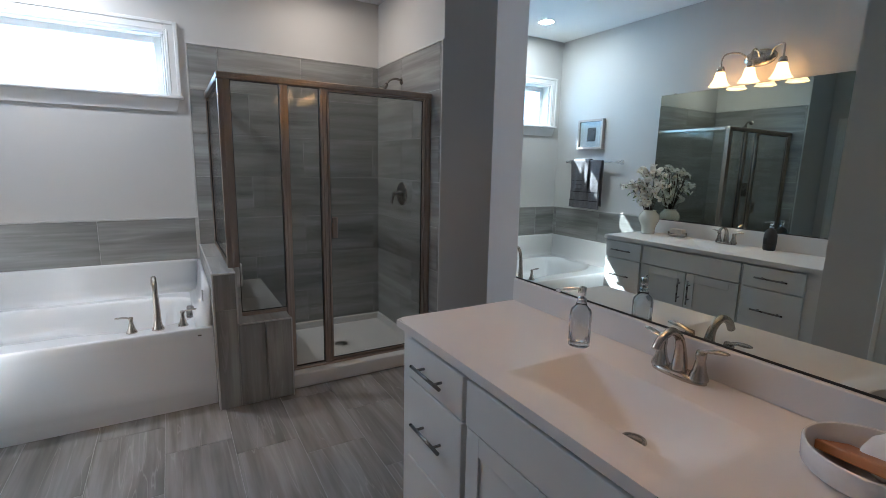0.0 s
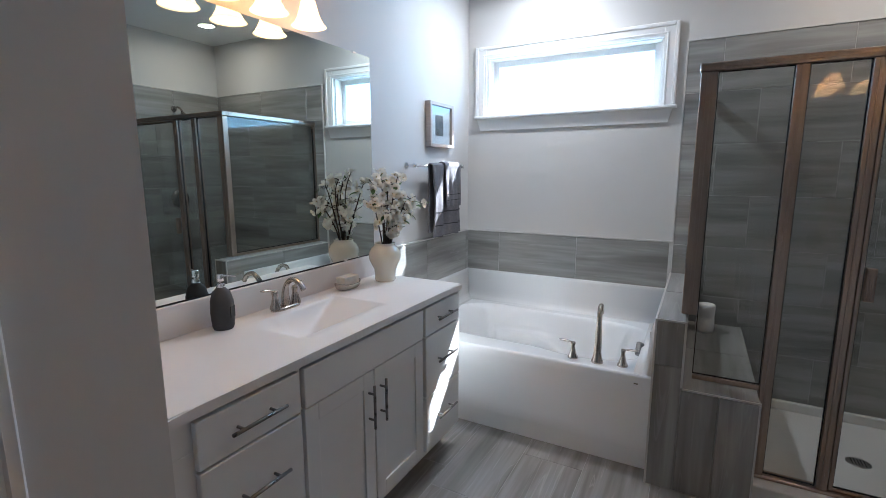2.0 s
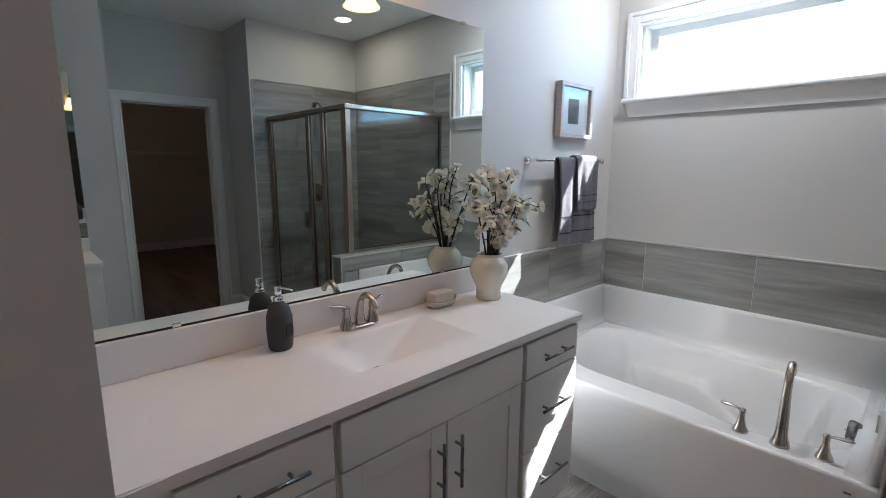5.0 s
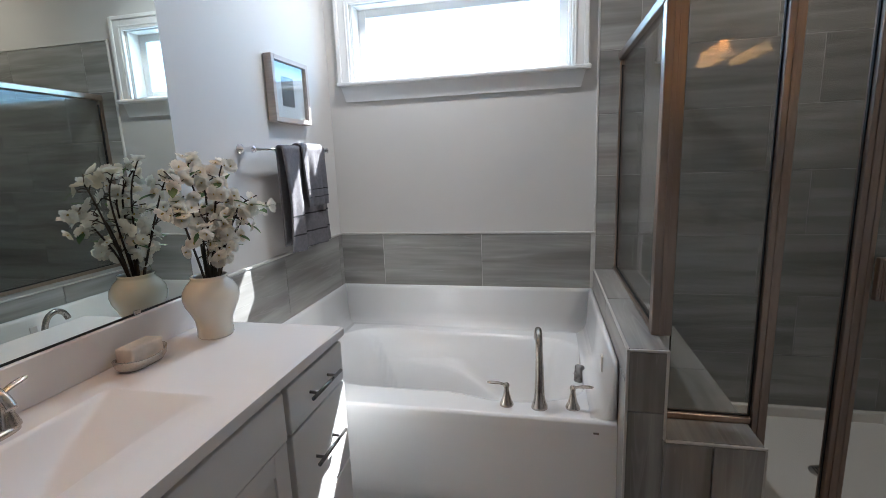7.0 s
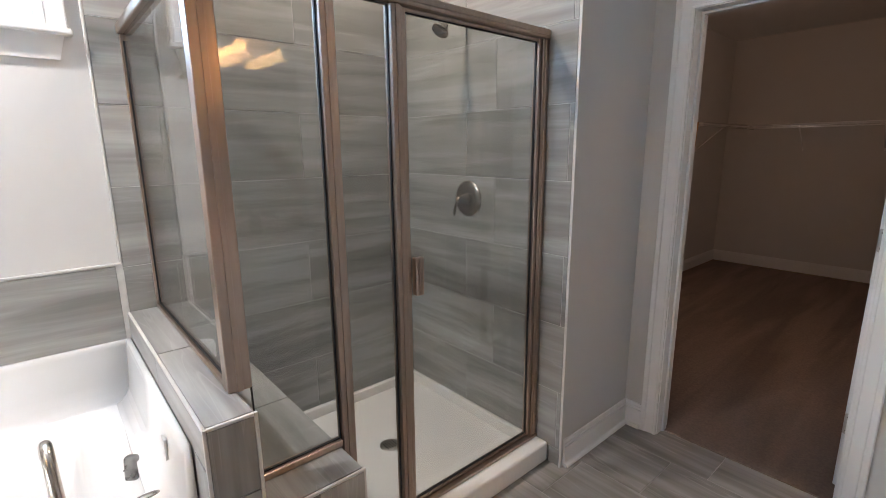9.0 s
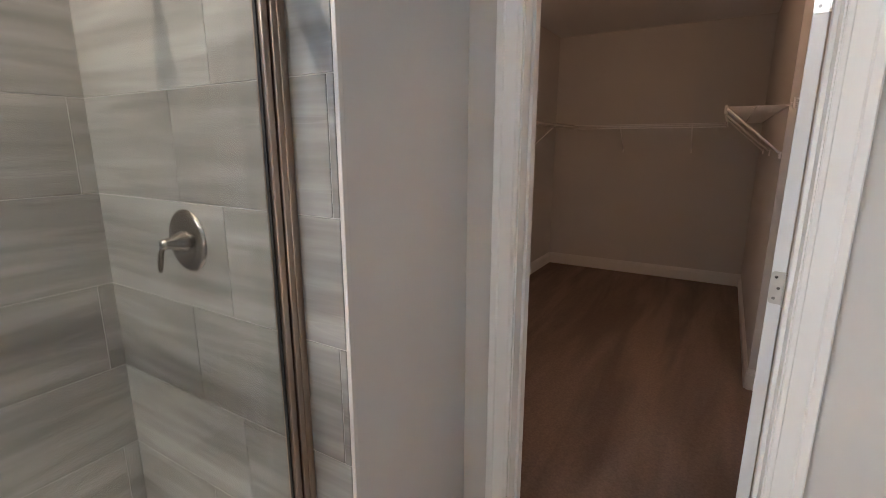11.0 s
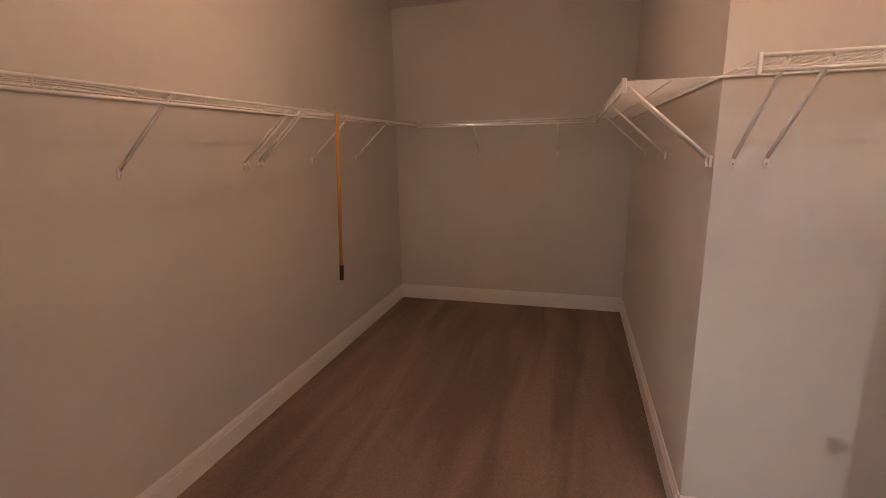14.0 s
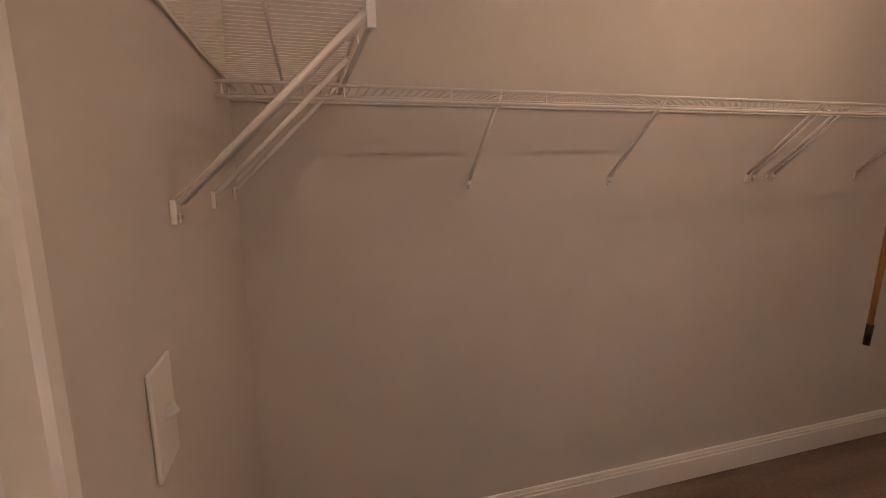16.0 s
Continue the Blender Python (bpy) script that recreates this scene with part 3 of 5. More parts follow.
def cabinet(name, label, y0, y1, z_top, depth, fronts):
    """A cabinet box between y0 and y1 (its front at x = depth), with fronts (kind, y, z, w, h, pull y, pull upright)."""
    c = thing(name, label, "cabinet")
    body = box(0.0, depth, y0, y1, 0.105, z_top - 0.10, 0.002)
    box(depth - 0.022, depth, y0, y1, z_top - 0.10, z_top, 0.002, body)
    for a in (y0, y1 - 0.018):
        box(0.0, depth - 0.0225, a, a + 0.018, z_top - 0.10, z_top, 0.0, body)
    part("body", body, CABINET, c)
    part("toe_kick", box(0.0, depth - 0.075, y0 + 0.004, y1 - 0.004, 0.001, 0.1045), CABINET, c)
    for kind, y, z, w, h, py, pz, upright in fronts:
        bm = slab_front(w, h) if kind != "door" else shaker_front(w, h)
        f = part("door" if kind == "door" else ("false_front" if kind == "false" else "drawer_front"), bm, CABINET, c)
        f.matrix_local = pose(depth + 0.0015, y, z)
        if kind != "false":
            hd = part("handle", pull(0.19 if not upright else 0.18, upright), PULL, f, "dark nickel bar pull", True)
            hd.matrix_local = pose(0.018 if kind == "door" else 0.023, py, pz)
    return c


def vanity(origin_m, lab, cnt_label, mirror_bottom, side_group, xb, xf, ramp, sign):
    """Three cabinet units, a top with a ramp basin and a backsplash. Local x runs out from the wall, y along it (1.606 long)."""
    D = 0.528
    z_tops = [(0.790, 0.138), (0.566, 0.296), (0.270, 0.284)]
    units = []

    def bank(y0, y1, f0, f1):
        fr = [("drawer", (f0 + f1) / 2, z, f1 - f0, h, 0.0, 0.012 if k else 0.0, False) for k, (z, h) in enumerate(z_tops)]
        return cabinet("drawer_cabinet", lab + " vanity drawer unit with three slab drawers", y0, y1, 0.872, D, fr)
    units.append(bank(0.010, 0.462, 0.095, 0.448))
    mid = [("false", 0.841, 0.790, 0.746, 0.138, 0, 0, False),
           ("door", 0.841 - 0.1885, 0.422, 0.369, 0.586, 0.150, 0.155, True), ("door", 0.841 + 0.1885, 0.422, 0.369, 0.586, -0.150, 0.155, True)]
    units.append(cabinet("sink_cabinet", lab + " vanity sink unit with two shaker doors", 0.463, 1.224, 0.872, D, mid))
    units.append(bank(1.225, 1.594, 1.236, 1.582))
    for u in units:
        u.matrix_world = origin_m
        tagged(u, group=side_group)
    # the top with its basin
    L, W, Z = 1.606, 0.555, 0.902
    LS, DEEP = 0.530, 0.122
    xs = sorted(set([0.0, 0.04, 0.08, W] + [xb + (xf - xb) * i / 40 for i in range(41)] + [0.50, 0.53]))
    ys = sorted(set([0.0, 0.1, 0.3, L, 1.2, 1.4] + [ramp + sign * LS * i / 64 for i in range(65)]))

    def rise(u):
        u = max(0.0, min(1.0, u))
        return 1 - (1 - u) ** 2

    def soft_min(a, b, k=0.010):
        h = max(k - abs(a - b), 0.0) / k
        return min(a, b) - h * h * k / 4

    def bowl_depth(x, y):
        """A plane ramps down from one end to the drain; a rounded bowl wall closes the back and the other end."""
        s = (y - ramp) * sign
        if s <= 0 or s >= LS or x <= xb or x >= xf:
            return 0.0
        bowl = DEEP * rise((x - xb) / 0.15) * smooth01((LS - s) / 0.235)
        front = DEEP * (max(0.0, xf - x) / 0.215) ** 1.7
        return max(0.0, soft_min(soft_min(DEEP * s / 0.305, bowl), front))
    cx, cy = xb + 0.140, ramp + sign * 0.300
    seat = bowl_depth(cx, cy)

    def depth(x, y):
        """The bowl with a level seat round the drain."""
        k = smooth01((math.hypot(x - cx, y - cy) - 0.030) / 0.045)
        return bowl_depth(x, y) * k + seat * (1 - k)
    bm = bmesh.new()
    grid = [[bm.verts.new((x, y, Z - depth(x, y))) for y in ys] for x in xs]
    for i in range(len(xs) - 1):
        for j in range(len(ys) - 1):
            bm.faces.new((grid[i][j], grid[i + 1][j], grid[i + 1][j + 1], grid[i][j + 1]))
    rim = [e for e in bm.edges if e.is_boundary]
    ext = bmesh.ops.extrude_edge_only(bm, edges=rim)
    low = [v for v in ext["geom"] if isinstance(v, bmesh.types.BMVert)]
    for v in low:
        v.co.z = Z - 0.030
    bmesh.ops.bevel(bm, geom=[e for e in rim if e.is_valid and all(abs(v.co.z - Z) < 1e-5 for v in e.verts)], offset=0.006, segments=3, affect="EDGES")
    bmesh.ops.recalc_face_normals(bm, faces=bm.faces)
    top = thing("countertop", cnt_label, "countertop", group="")
    slab = part("top_slab", bm, COUNTER, top, "", False)
    for p in slab.data.polygons:
        c = p.center
        p.use_smooth = depth(c.x, c.y) > 0.0008
    part("backsplash", box(0.0, 0.020, 0.0, L, Z + 0.0005, mirror_bottom, 0.003), COUNTER, top)
    dr = lathe([(0.0, 0.004), (0.018, 0.004), (0.0205, 0.002), (0.022, 0.003), (0.030, 0.0025), (0.031, 0.0)], 28)
    part("drain", moved(dr, Matrix.Translation((cx, cy, Z - depth(cx, cy) + 0.001))), NICKEL_SHOWER, top, "brushed nickel pop-up drain", True)
    top.matrix_world = origin_m
    return units, top


def centreset_faucet(m, label):
    """A low arched spout between two lever handles on one plate; local x towards the basin."""
    f = thing("basin_faucet", label, "faucet")
    plate = bmesh.new()
    n = 40
    for zz, k in ((0.0, 1.0), (0.008, 1.0), (0.014, 0.88)):
        [plate.verts.new((0.030 * k * math.sin(2 * math.pi * i / n), (0.078 * k) * math.copysign(abs(math.cos(2 * math.pi * i / n)) ** 0.7, math.cos(2 * math.pi * i / n)), zz)) for i in range(n)]
    plate.verts.ensure_lookup_table()
    for r in range(2):
        for i in range(n):
            plate.faces.new((plate.verts[r * n + i], plate.verts[r * n + (i + 1) % n], plate.verts[(r + 1) * n + (i + 1) % n], plate.verts[(r + 1) * n + i]))
    plate.faces.new([plate.verts[2 * n + i] for i in range(n)])
    bmesh.ops.recalc_face_normals(plate, faces=plate.faces)
    part("base_plate", plate, NICKEL, f, "", True)
    path = arc([(0, 0, 0.012), (0.0, 0, 0.055), (0.012, 0, 0.105), (0.050, 0, 0.132), (0.092, 0, 0.118), (0.112, 0, 0.092)], 6)
    rad = [0.021 - 0.010 * smooth01(i / (len(path) * 0.45)) for i in range(len(path))]
    part("spout", sweep(path, rad, 18), NICKEL, f, "", True)
    for s in (-1, 1):
        body = lathe([(0.025, 0.010), (0.024, 0.016), (0.017, 0.036), (0.012, 0.062), (0.014, 0.078), (0.012, 0.088), (0.0, 0.090)], 24, center=(0, 0.056 * s, 0))
        h = part("handle", body, NICKEL, f, "", True)
        lev = sweep(arc([(0, 0.052 * s, 0.084), (-0.004, 0.082 * s, 0.094), (-0.012, 0.120 * s, 0.098)], 6), [0.008, 0.0085, 0.009, 0.0092, 0.0095, 0.010, 0.0105, 0.011, 0.0112, 0.011, 0.010, 0.008, 0.004][:13], 12, squash=0.45)
        part("lever", lev, NICKEL, h, "", True)
    f.matrix_world = m
    return f


VAN_B = pose(-1.0050, 1.290, 0)
VAN_A = pose(1.56, 1.627, 0, 0, 0, 180)
vanity(VAN_B, "pale grey", "white cultured marble vanity top with an integral ramp basin", 1.020, "vanity beside the bathtub", 0.125, 0.455, 1.100, -1)
vanity(VAN_A, "pale grey", "white cultured marble vanity top with a rectangular integral basin", 0.995, "vanity beside the closet", 0.185, 0.500, 0.548, 1)
centreset_faucet(VAN_B @ pose(0.080, 0.838, 0.9025), "brushed nickel centreset basin faucet on the vanity top")
centreset_faucet(VAN_A @ pose(0.070, 0.785, 0.9025), "brushed nickel centreset basin faucet with lever handles")


def wall_mirror(m, length, z0, z1, label):
    w = thing("wall_mirror", label, "mirror")
    part("mirror_glass", box(0.001, 0.006, 0.0, length, z0 + 0.0055, z1), MIRROR, w)
    part("mirror_back", box(0.0, 0.0009, 0.0, length, z0 + 0.0055, z1), BLACK, w)
    # added black strip: the dark look of the glass's lower edge, put in as colour
    part("dark_edge_strip", box(0.0, 0.0068, 0.0, length, z0 - 0.0015, z0 + 0.005), BLACK, w, "thin black strip drawn for the dark gap at the mirror's lower edge")
    for y, z in ((0.25, z0 + 0.006), (length - 0.25, z0 + 0.006), (0.2, z1), (length - 0.13, z1)):
        part("clip", box(0.0005, 0.0095, y - 0.012, y + 0.012, z - 0.006, z + 0.006, 0.002), CHROME, w, "small clear mirror clip")
    w.matrix_world = m
    return w


wall_mirror(pose(-1.0045, 1.292, 0), 1.576, 1.022, 2.097, "large frameless wall mirror over the vanity")
wall_mirror(pose(1.5595, 1.627, 0, 0, 0, 180), 1.60, 0.997, 2.10, "large frameless wall mirror above the second vanity")


def vanity_light(m, label):
    """A three-arm bath light: oval plate, curved arms, bell shades open below. Local x out of the wall."""
    v = thing("vanity_light", label, "wall lamp")
    plate = lathe([(0.0, 0.022), (0.040, 0.022), (0.056, 0.015), (0.060, 0.006), (0.060, 0.0)], 32)
    moved(plate, Matrix.Diagonal((1.0, 1.9, 1.0, 1.0)))
    part("backplate", moved(plate, pose(0, 0, 0.0, 0, 90)), NICKEL, v, "", True)
    for y in (-0.21, 0.0, 0.21):
        a = part("arm", sweep(arc([(0.015, y * 0.35, 0.0), (0.055, y * 0.55, 0.045), (0.095, y * 0.9, 0.050), (0.124, y, 0.010), (0.125, y, -0.045)], 6), 0.006, 10), NICKEL, v, "", True)
        part("socket", lathe([(0.0, 0.0), (0.020, -0.004), (0.026, -0.020), (0.030, -0.042), (0.0, -0.043)], 20, center=(0.125, y, -0.040)), NICKEL, a, "", True)
        part("shade", lathe([(0.024, -0.070), (0.030, -0.085), (0.037, -0.115), (0.046, -0.145), (0.062, -0.172), (0.072, -0.182), (0.069, -0.183), (0.058, -0.170), (0.043, -0.145), (0.034, -0.115), (0.027, -0.086), (0.021, -0.071)], 28, center=(0.125, y, 0)), SHADE, a, "lit frosted glass bell shade", True)
    v.matrix_world = m
    return v


vanity_light(pose(-1.0050, 2.09, 2.275), "brushed nickel three-light bath fixture lit above the mirror")
vanity_light(pose(1.56, 0.83, 2.275, 0, 0, 180), "brushed nickel three-light bath fixture lit over the second mirror")

for xx, yy, lab in ((1.38, 3.63, "round recessed ceiling light glowing over the shower"), (-0.34, 3.67, "round recessed ceiling light glowing over the bathtub")):
    rl = thing("recessed_light", lab, "ceiling light", xx, yy, H, group="recessed ceiling lights")
    part("trim_ring", lathe([(0.082, -0.0005), (0.082, -0.006), (0.070, -0.010), (0.062, -0.004), (0.062, -0.0005)], 32), TRIM, rl, "", True)
    part("lens", lathe([(0.0, -0.003), (0.061, -0.003)], 32), LED, rl, "", True)

# ---------------------------------------------------------------- bathtub
tub = thing("bathtub", "white acrylic alcove bathtub with a flat apron", "bathtub")
TX0, TX1, TY0, TY1, TZ = -1.0040, 0.4888, 3.135, 4.118, 0.482
NX, NY = 140, 92
xs = [TX0 + (TX1 - TX0) * i / NX for i in range(NX + 1)]
ys = [TY0 + (TY1 - TY0) * j / NY for j in range(NY + 1)]


def tub_depth(x, y):
    front = 3.275 - 0.055 * smooth01((x + 0.20) / 0.30) + 0.05 * smooth01((-x - 0.60) / 0.3)
    back = 4.010 - 0.055 * smooth01((x + 0.80) / 0.45) + 0.020 * smooth01((x - 0.05) / 0.35)
    cy, hy = (front + back) / 2, (back - front) / 2
    cx, hx = -0.250, 0.675
    u, v = abs(x - cx) / hx, abs(y - cy) / hy
    r = (u ** 4.0 + v ** 3.4) ** (1 / 3.6)
    e = (1 - r) * (hy if v > u else hx * 0.8)
    if e <= 0:
        return 0.0
    slope = 0.095 if x > cx else 0.095 + 0.17 * smooth01((cx - x) / hx)
    arm = smooth01((x + 0.90) / 0.40) * smooth01((0.10 - x) / 0.45) * smooth01((y - cy) / 0.14)
    plain = 0.345 * smooth01(e / slope)
    shelf = 0.125 * smooth01(e / 0.045) + 0.012 * smooth01((e - 0.05) / 0.04) + 0.208 * smooth01((e - 0.095) / 0.075)
    return plain + (min(plain, shelf) - plain) * arm + 0.014 * smooth01(e / 0.012)


bm = bmesh.new()
grid = [[bm.verts.new((x, y, TZ - tub_depth(x, y))) for y in ys] for x in xs]
for i in range(NX):
    for j in range(NY):
        bm.faces.new((grid[i][j], grid[i + 1][j], grid[i + 1][j + 1], grid[i][j + 1]))
part("basin", bm, ACRYLIC, tub, "", True)
apron = bmesh.new()
rows = [(TY0, TZ), (TY0 - 0.008, TZ - 0.003), (TY0 - 0.013, TZ - 0.012), (TY0 - 0.016, TZ - 0.05), (TY0 - 0.030, 0.16), (TY0 - 0.040, 0.11), (TY0 - 0.034, 0.095), (TY0 - 0.034, 0.0)]
lines = [[apron.verts.new((x, y, z)) for x in (TX0, TX1)] for y, z in rows]
for a, b in zip(lines, lines[1:]):
    apron.faces.new((a[0], b[0], b[1], a[1]))
part("apron", apron, ACRYLIC, tub, "", True)
COVE = [(0.0, TZ - 0.05), (0.0, 0.712), (0.004, 0.716), (0.015, 0.716), (0.021, 0.711), (0.025, 0.695), (0.034, TZ + 0.075), (0.040, TZ + 0.035), (0.052, TZ + 0.014), (0.072, TZ + 0.0025), (0.092, TZ + 0.0005), (0.092, TZ - 0.05)]


def rim(p, q, inward):
    """A raised tub flange from p to q, coved down to the deck on its inward side."""
    bm = bmesh.new()
    ends = [[bm.verts.new(Vector((x, y, 0)) + Vector(inward) * out + Vector((0, 0, z))) for out, z in COVE] for x, y in (p, q)]
    for k in range(len(COVE)):
        n = (k + 1) % len(COVE)
        bm.faces.new((ends[0][k], ends[1][k], ends[1][n], ends[0][n]))
    bm.faces.new(ends[0])
    bm.faces.new(ends[1][::-1])
    bmesh.ops.recalc_face_normals(bm, faces=bm.faces)
    bmesh.ops.bevel(bm, geom=[e for e in bm.edges if e.is_valid and len(e.link_faces) == 2 and max(len(f.verts) for f in e.link_faces) > 4], offset=0.005, segments=2, affect="EDGES")
    return bm


part("back_rim", rim((TX0, TY1), (TX1, TY1), (0, -1, 0)), ACRYLIC, tub, "", True)
part("side_rim", rim((TX0, TY0 + 0.006), (TX0, TY1 - 0.001), (1, 0, 0)), ACRYLIC, tub, "", True)
part("side_rim", rim((TX1, TY0 + 0.006), (TX1, TY1 - 0.001), (-1, 0, 0)), ACRYLIC, tub, "", True)
ov = box(-0.032, 0.0, -0.021, 0.021, -0.042, 0.042, 0.012, segments=4)
box(-0.0345, -0.028, -0.019, 0.019, -0.003, 0.001, 0.001, ov)
part("overflow_plate", moved(ov, pose(0.392, 3.578, 0.458, 0, 8, 58)), PULL, tub, "dark nickel overflow cover", True)
part("sticker", box(0.4500, 0.4570, 3.315, 3.350, 0.590, 0.655), BULLNOSE, tub, "small grey care label")
part("drain", lathe([(0.0, 0.006), (0.025, 0.006), (0.030, 0.0)], 24, center=(0.18, 3.62, 0.126)), CHROME, tub, "", True)
part("badge", box(0.405, 0.425, TY0 - 0.019, TY0 - 0.015, 0.435, 0.441), NICKEL, tub, "tiny grey maker's badge")


def deck_tap(name, x, y, label, mirrored=1):
    t = thing(name, label, "faucet", x, y, TZ)
    body = lathe([(0.0, 0.0), (0.028, 0.0), (0.027, 0.006), (0.019, 0.022), (0.012, 0.050), (0.010, 0.070), (0.013, 0.082), (0.010, 0.090), (0.0, 0.092)], 24)
    part("handle", body, NICKEL, t, "", True)
    part("lever", sweep(arc([(0, 0, 0.084), (0.030 * mirrored, -0.004, 0.092), (0.076 * mirrored, -0.006, 0.094)], 6), [0.007, 0.0075, 0.008, 0.0085, 0.009, 0.0095, 0.010, 0.0105, 0.011, 0.011, 0.010, 0.008, 0.004], 12, squash=0.45), NICKEL, t, "", True)
    return t


deck_tap("deck_tap", 0.080, 3.204, "brushed nickel lever tap on the tub deck", -1)
deck_tap("deck_tap", 0.336, 3.214, "brushed nickel lever tap on the tub deck", 1)
sp = thing("tub_spout", "tall brushed nickel gooseneck spout on the tub deck", "faucet", 0.209, 3.200, TZ)
part("base", lathe([(0.0, 0.0), (0.032, 0.0), (0.031, 0.008), (0.023, 0.03), (0.018, 0.07)], 28), NICKEL, sp, "", True)
path = arc([(0, 0, 0.02), (0.0, 0.004, 0.12), (-0.001, 0.012, 0.21), (-0.003, 0.035, 0.268), (-0.006, 0.075, 0.288), (-0.009, 0.112, 0.270), (-0.011, 0.128, 0.236)], 6)
part("gooseneck", sweep(path, [0.020 - 0.006 * smooth01(i / 14) for i in range(len(path))], 18), NICKEL, sp, "", True)

# ---------------------------------------------------------------- shower
half = structure("wall_half", box(0.498, 0.612, 3.0, 4.125, 0, 0.817), GROUT, "tiled half wall between tub and shower")
bench = structure("shower_bench", box(0.612, 0.914, 2.996, 4.125, 0, 0.505), GROUT, "tiled bench along the half wall")

pan = thing("shower_pan", "white shower pan with a low curb", "shower pan")
pb = box(0.925, 1.955, 3.055, 3.175, 0.002, 0.100, 0.010, segments=3)
join(pb, box(0.925, 1.955, 3.16, 4.115, 0.002, 0.032, 0.0))
for a in ((0.925, 0.950, 3.16, 4.115), (1.930, 1.955, 3.16, 4.115), (0.94, 1.94, 4.085, 4.115)):
    box(*a, 0.002, 0.088, 0.008, pb)
part("basin", pb, PAN, pan)
dm = part("drain", lathe([(0.0, 0.003), (0.048, 0.003), (0.052, 0.0)], 28, center=(1.43, 3.62, 0.0325)), HINGE, pan, "round satin steel drain grate", True)
for i in range(5):
    part("slot", box(1.4015 + 0.013 * i, 1.4055 + 0.013 * i, 3.59, 3.65, 0.0335, 0.0362), GASKET, dm)

enc = thing("shower_enclosure", "framed glass shower enclosure in brushed nickel", "shower screen")
FY0, FY1 = 3.128, 3.172


def rail(name, bm, parent=enc, label=""):
    return part(name, bm, FRAME, parent, label)


def post(x0, x1, z0, z1, name="post"):
    bm = box(x0, x1, FY0, FY1, z0, z1, 0.003)
    w = x1 - x0
    box(x0 + w * 0.38, x0 + w * 0.62, FY0 - 0.004, FY0 + 0.002, z0, z1, 0.0015, bm)
    p = rail(name, bm)
    return p


HZ = 1.911    # underside of the header
post(0.590, 0.655, 0.826, HZ - 0.001, "corner_post")
post(0.926, 0.972, 0.101, HZ - 0.001)
post(1.165, 1.205, 0.101, HZ - 0.001)
post(1.915, 1.954, 0.101, HZ - 0.001, "wall_jamb")
hd = box(0.585, 1.954, FY0 - 0.006, FY1 + 0.006, HZ, HZ + 0.037, 0.006)
box(0.60, 1.94, FY0 - 0.009, FY0 - 0.004, HZ + 0.013, HZ + 0.024, 0.0015, hd)
rail("header", hd)
rail("side_header", box(0.588, 0.640, FY1 + 0.007, 4.112, HZ, HZ + 0.037, 0.006))
rail("side_sill", box(0.594, 0.626, FY1 + 0.001, 4.112, 0.826, 0.846, 0.003))
rail("wall_channel", box(0.596, 0.624, 4.090, 4.113, 0.847, HZ - 0.001, 0.002))
rail("bench_sill", box(0.656, 0.925, FY0 + 0.004, FY1 - 0.004, 0.514, 0.536, 0.003))
rail("curb_sill", box(0.926, 1.954, FY0 - 0.010, FY1 + 0.006, 0.1005, 0.116, 0.004))


def glass(x0, x1, y0, y1, z0, z1, edge=True):
    g = part("glass_pane", box(x0, x1, y0, y1, z0, z1), GLASS, enc)
    g.visible_shadow = False
    return g


def seal(x0, x1, z0, z1, parent=enc):
    """The dark gasket line round a pane in the front plane."""
    w, ya, yb = 0.0035, 3.1455, 3.1545
    bm = box(x0, x0 + w, ya, yb, z0, z1)
    box(x1 - w, x1, ya, yb, z0, z1, 0, bm)
    box(x0 + w, x1 - w, ya, yb, z1 - w, z1, 0, bm)
    box(x0 + w, x1 - w, ya, yb, z0, z0 + w, 0, bm)
    return part("gasket", bm, GASKET, parent, "black rubber gasket")


glass(0.6555, 0.9255, 3.147, 3.153, 0.537, HZ - 0.001)
seal(0.656, 0.925, 0.5365, HZ - 0.0005)
glass(0.9725, 1.1645, 3.147, 3.153, 0.117, HZ - 0.001)
seal(0.9725, 1.1645, 0.1165, HZ - 0.0005)
glass(0.606, 0.612, FY1 + 0.001, 4.090, 0.847, HZ - 0.001)
sg = box(0.603, 0.615, FY1 + 0.0005, FY1 + 0.0055, 0.8465, HZ - 0.0005)
box(0.603, 0.615, 4.085, 4.0895, 0.8465, 1.8855, 0, sg)
box(0.603, 0.615, FY1 + 0.006, 4.0845, 0.8465, 0.8515, 0, sg)
part("gasket", sg, GASKET, enc, "black rubber gasket")
dbm = box(1.208, 1.224, 3.134, 3.166, 0.119, HZ - 0.003, 0.003)
box(1.894, 1.912, 3.134, 3.166, 0.119, HZ - 0.003, 0.003, dbm)
box(1.224, 1.894, 3.139, 3.161, HZ - 0.014, HZ - 0.003, 0.002, dbm)
box(1.224, 1.894, 3.139, 3.161, 0.119, 0.131, 0.002, dbm)
dr = part("door_frame", dbm, FRAME, enc)
gp = part("glass_pane", box(1.2242, 1.8938, 3.147, 3.153, 0.1312, HZ - 0.0142), GLASS, dr)
gp.visible_shadow = False
seal(1.2243, 1.8937, 0.1313, HZ - 0.0143, dr)
hb = box(1.226, 1.260, 3.108, 3.133, 0.972, 1.108, 0.004)
for k in range(4):
    box(1.230 + k * 0.0075, 1.233 + k * 0.0075, 3.105, 3.110, 0.976, 1.104, 0.001, hb)
part("handle", hb, FRAME, dr, "ribbed nickel door handle")

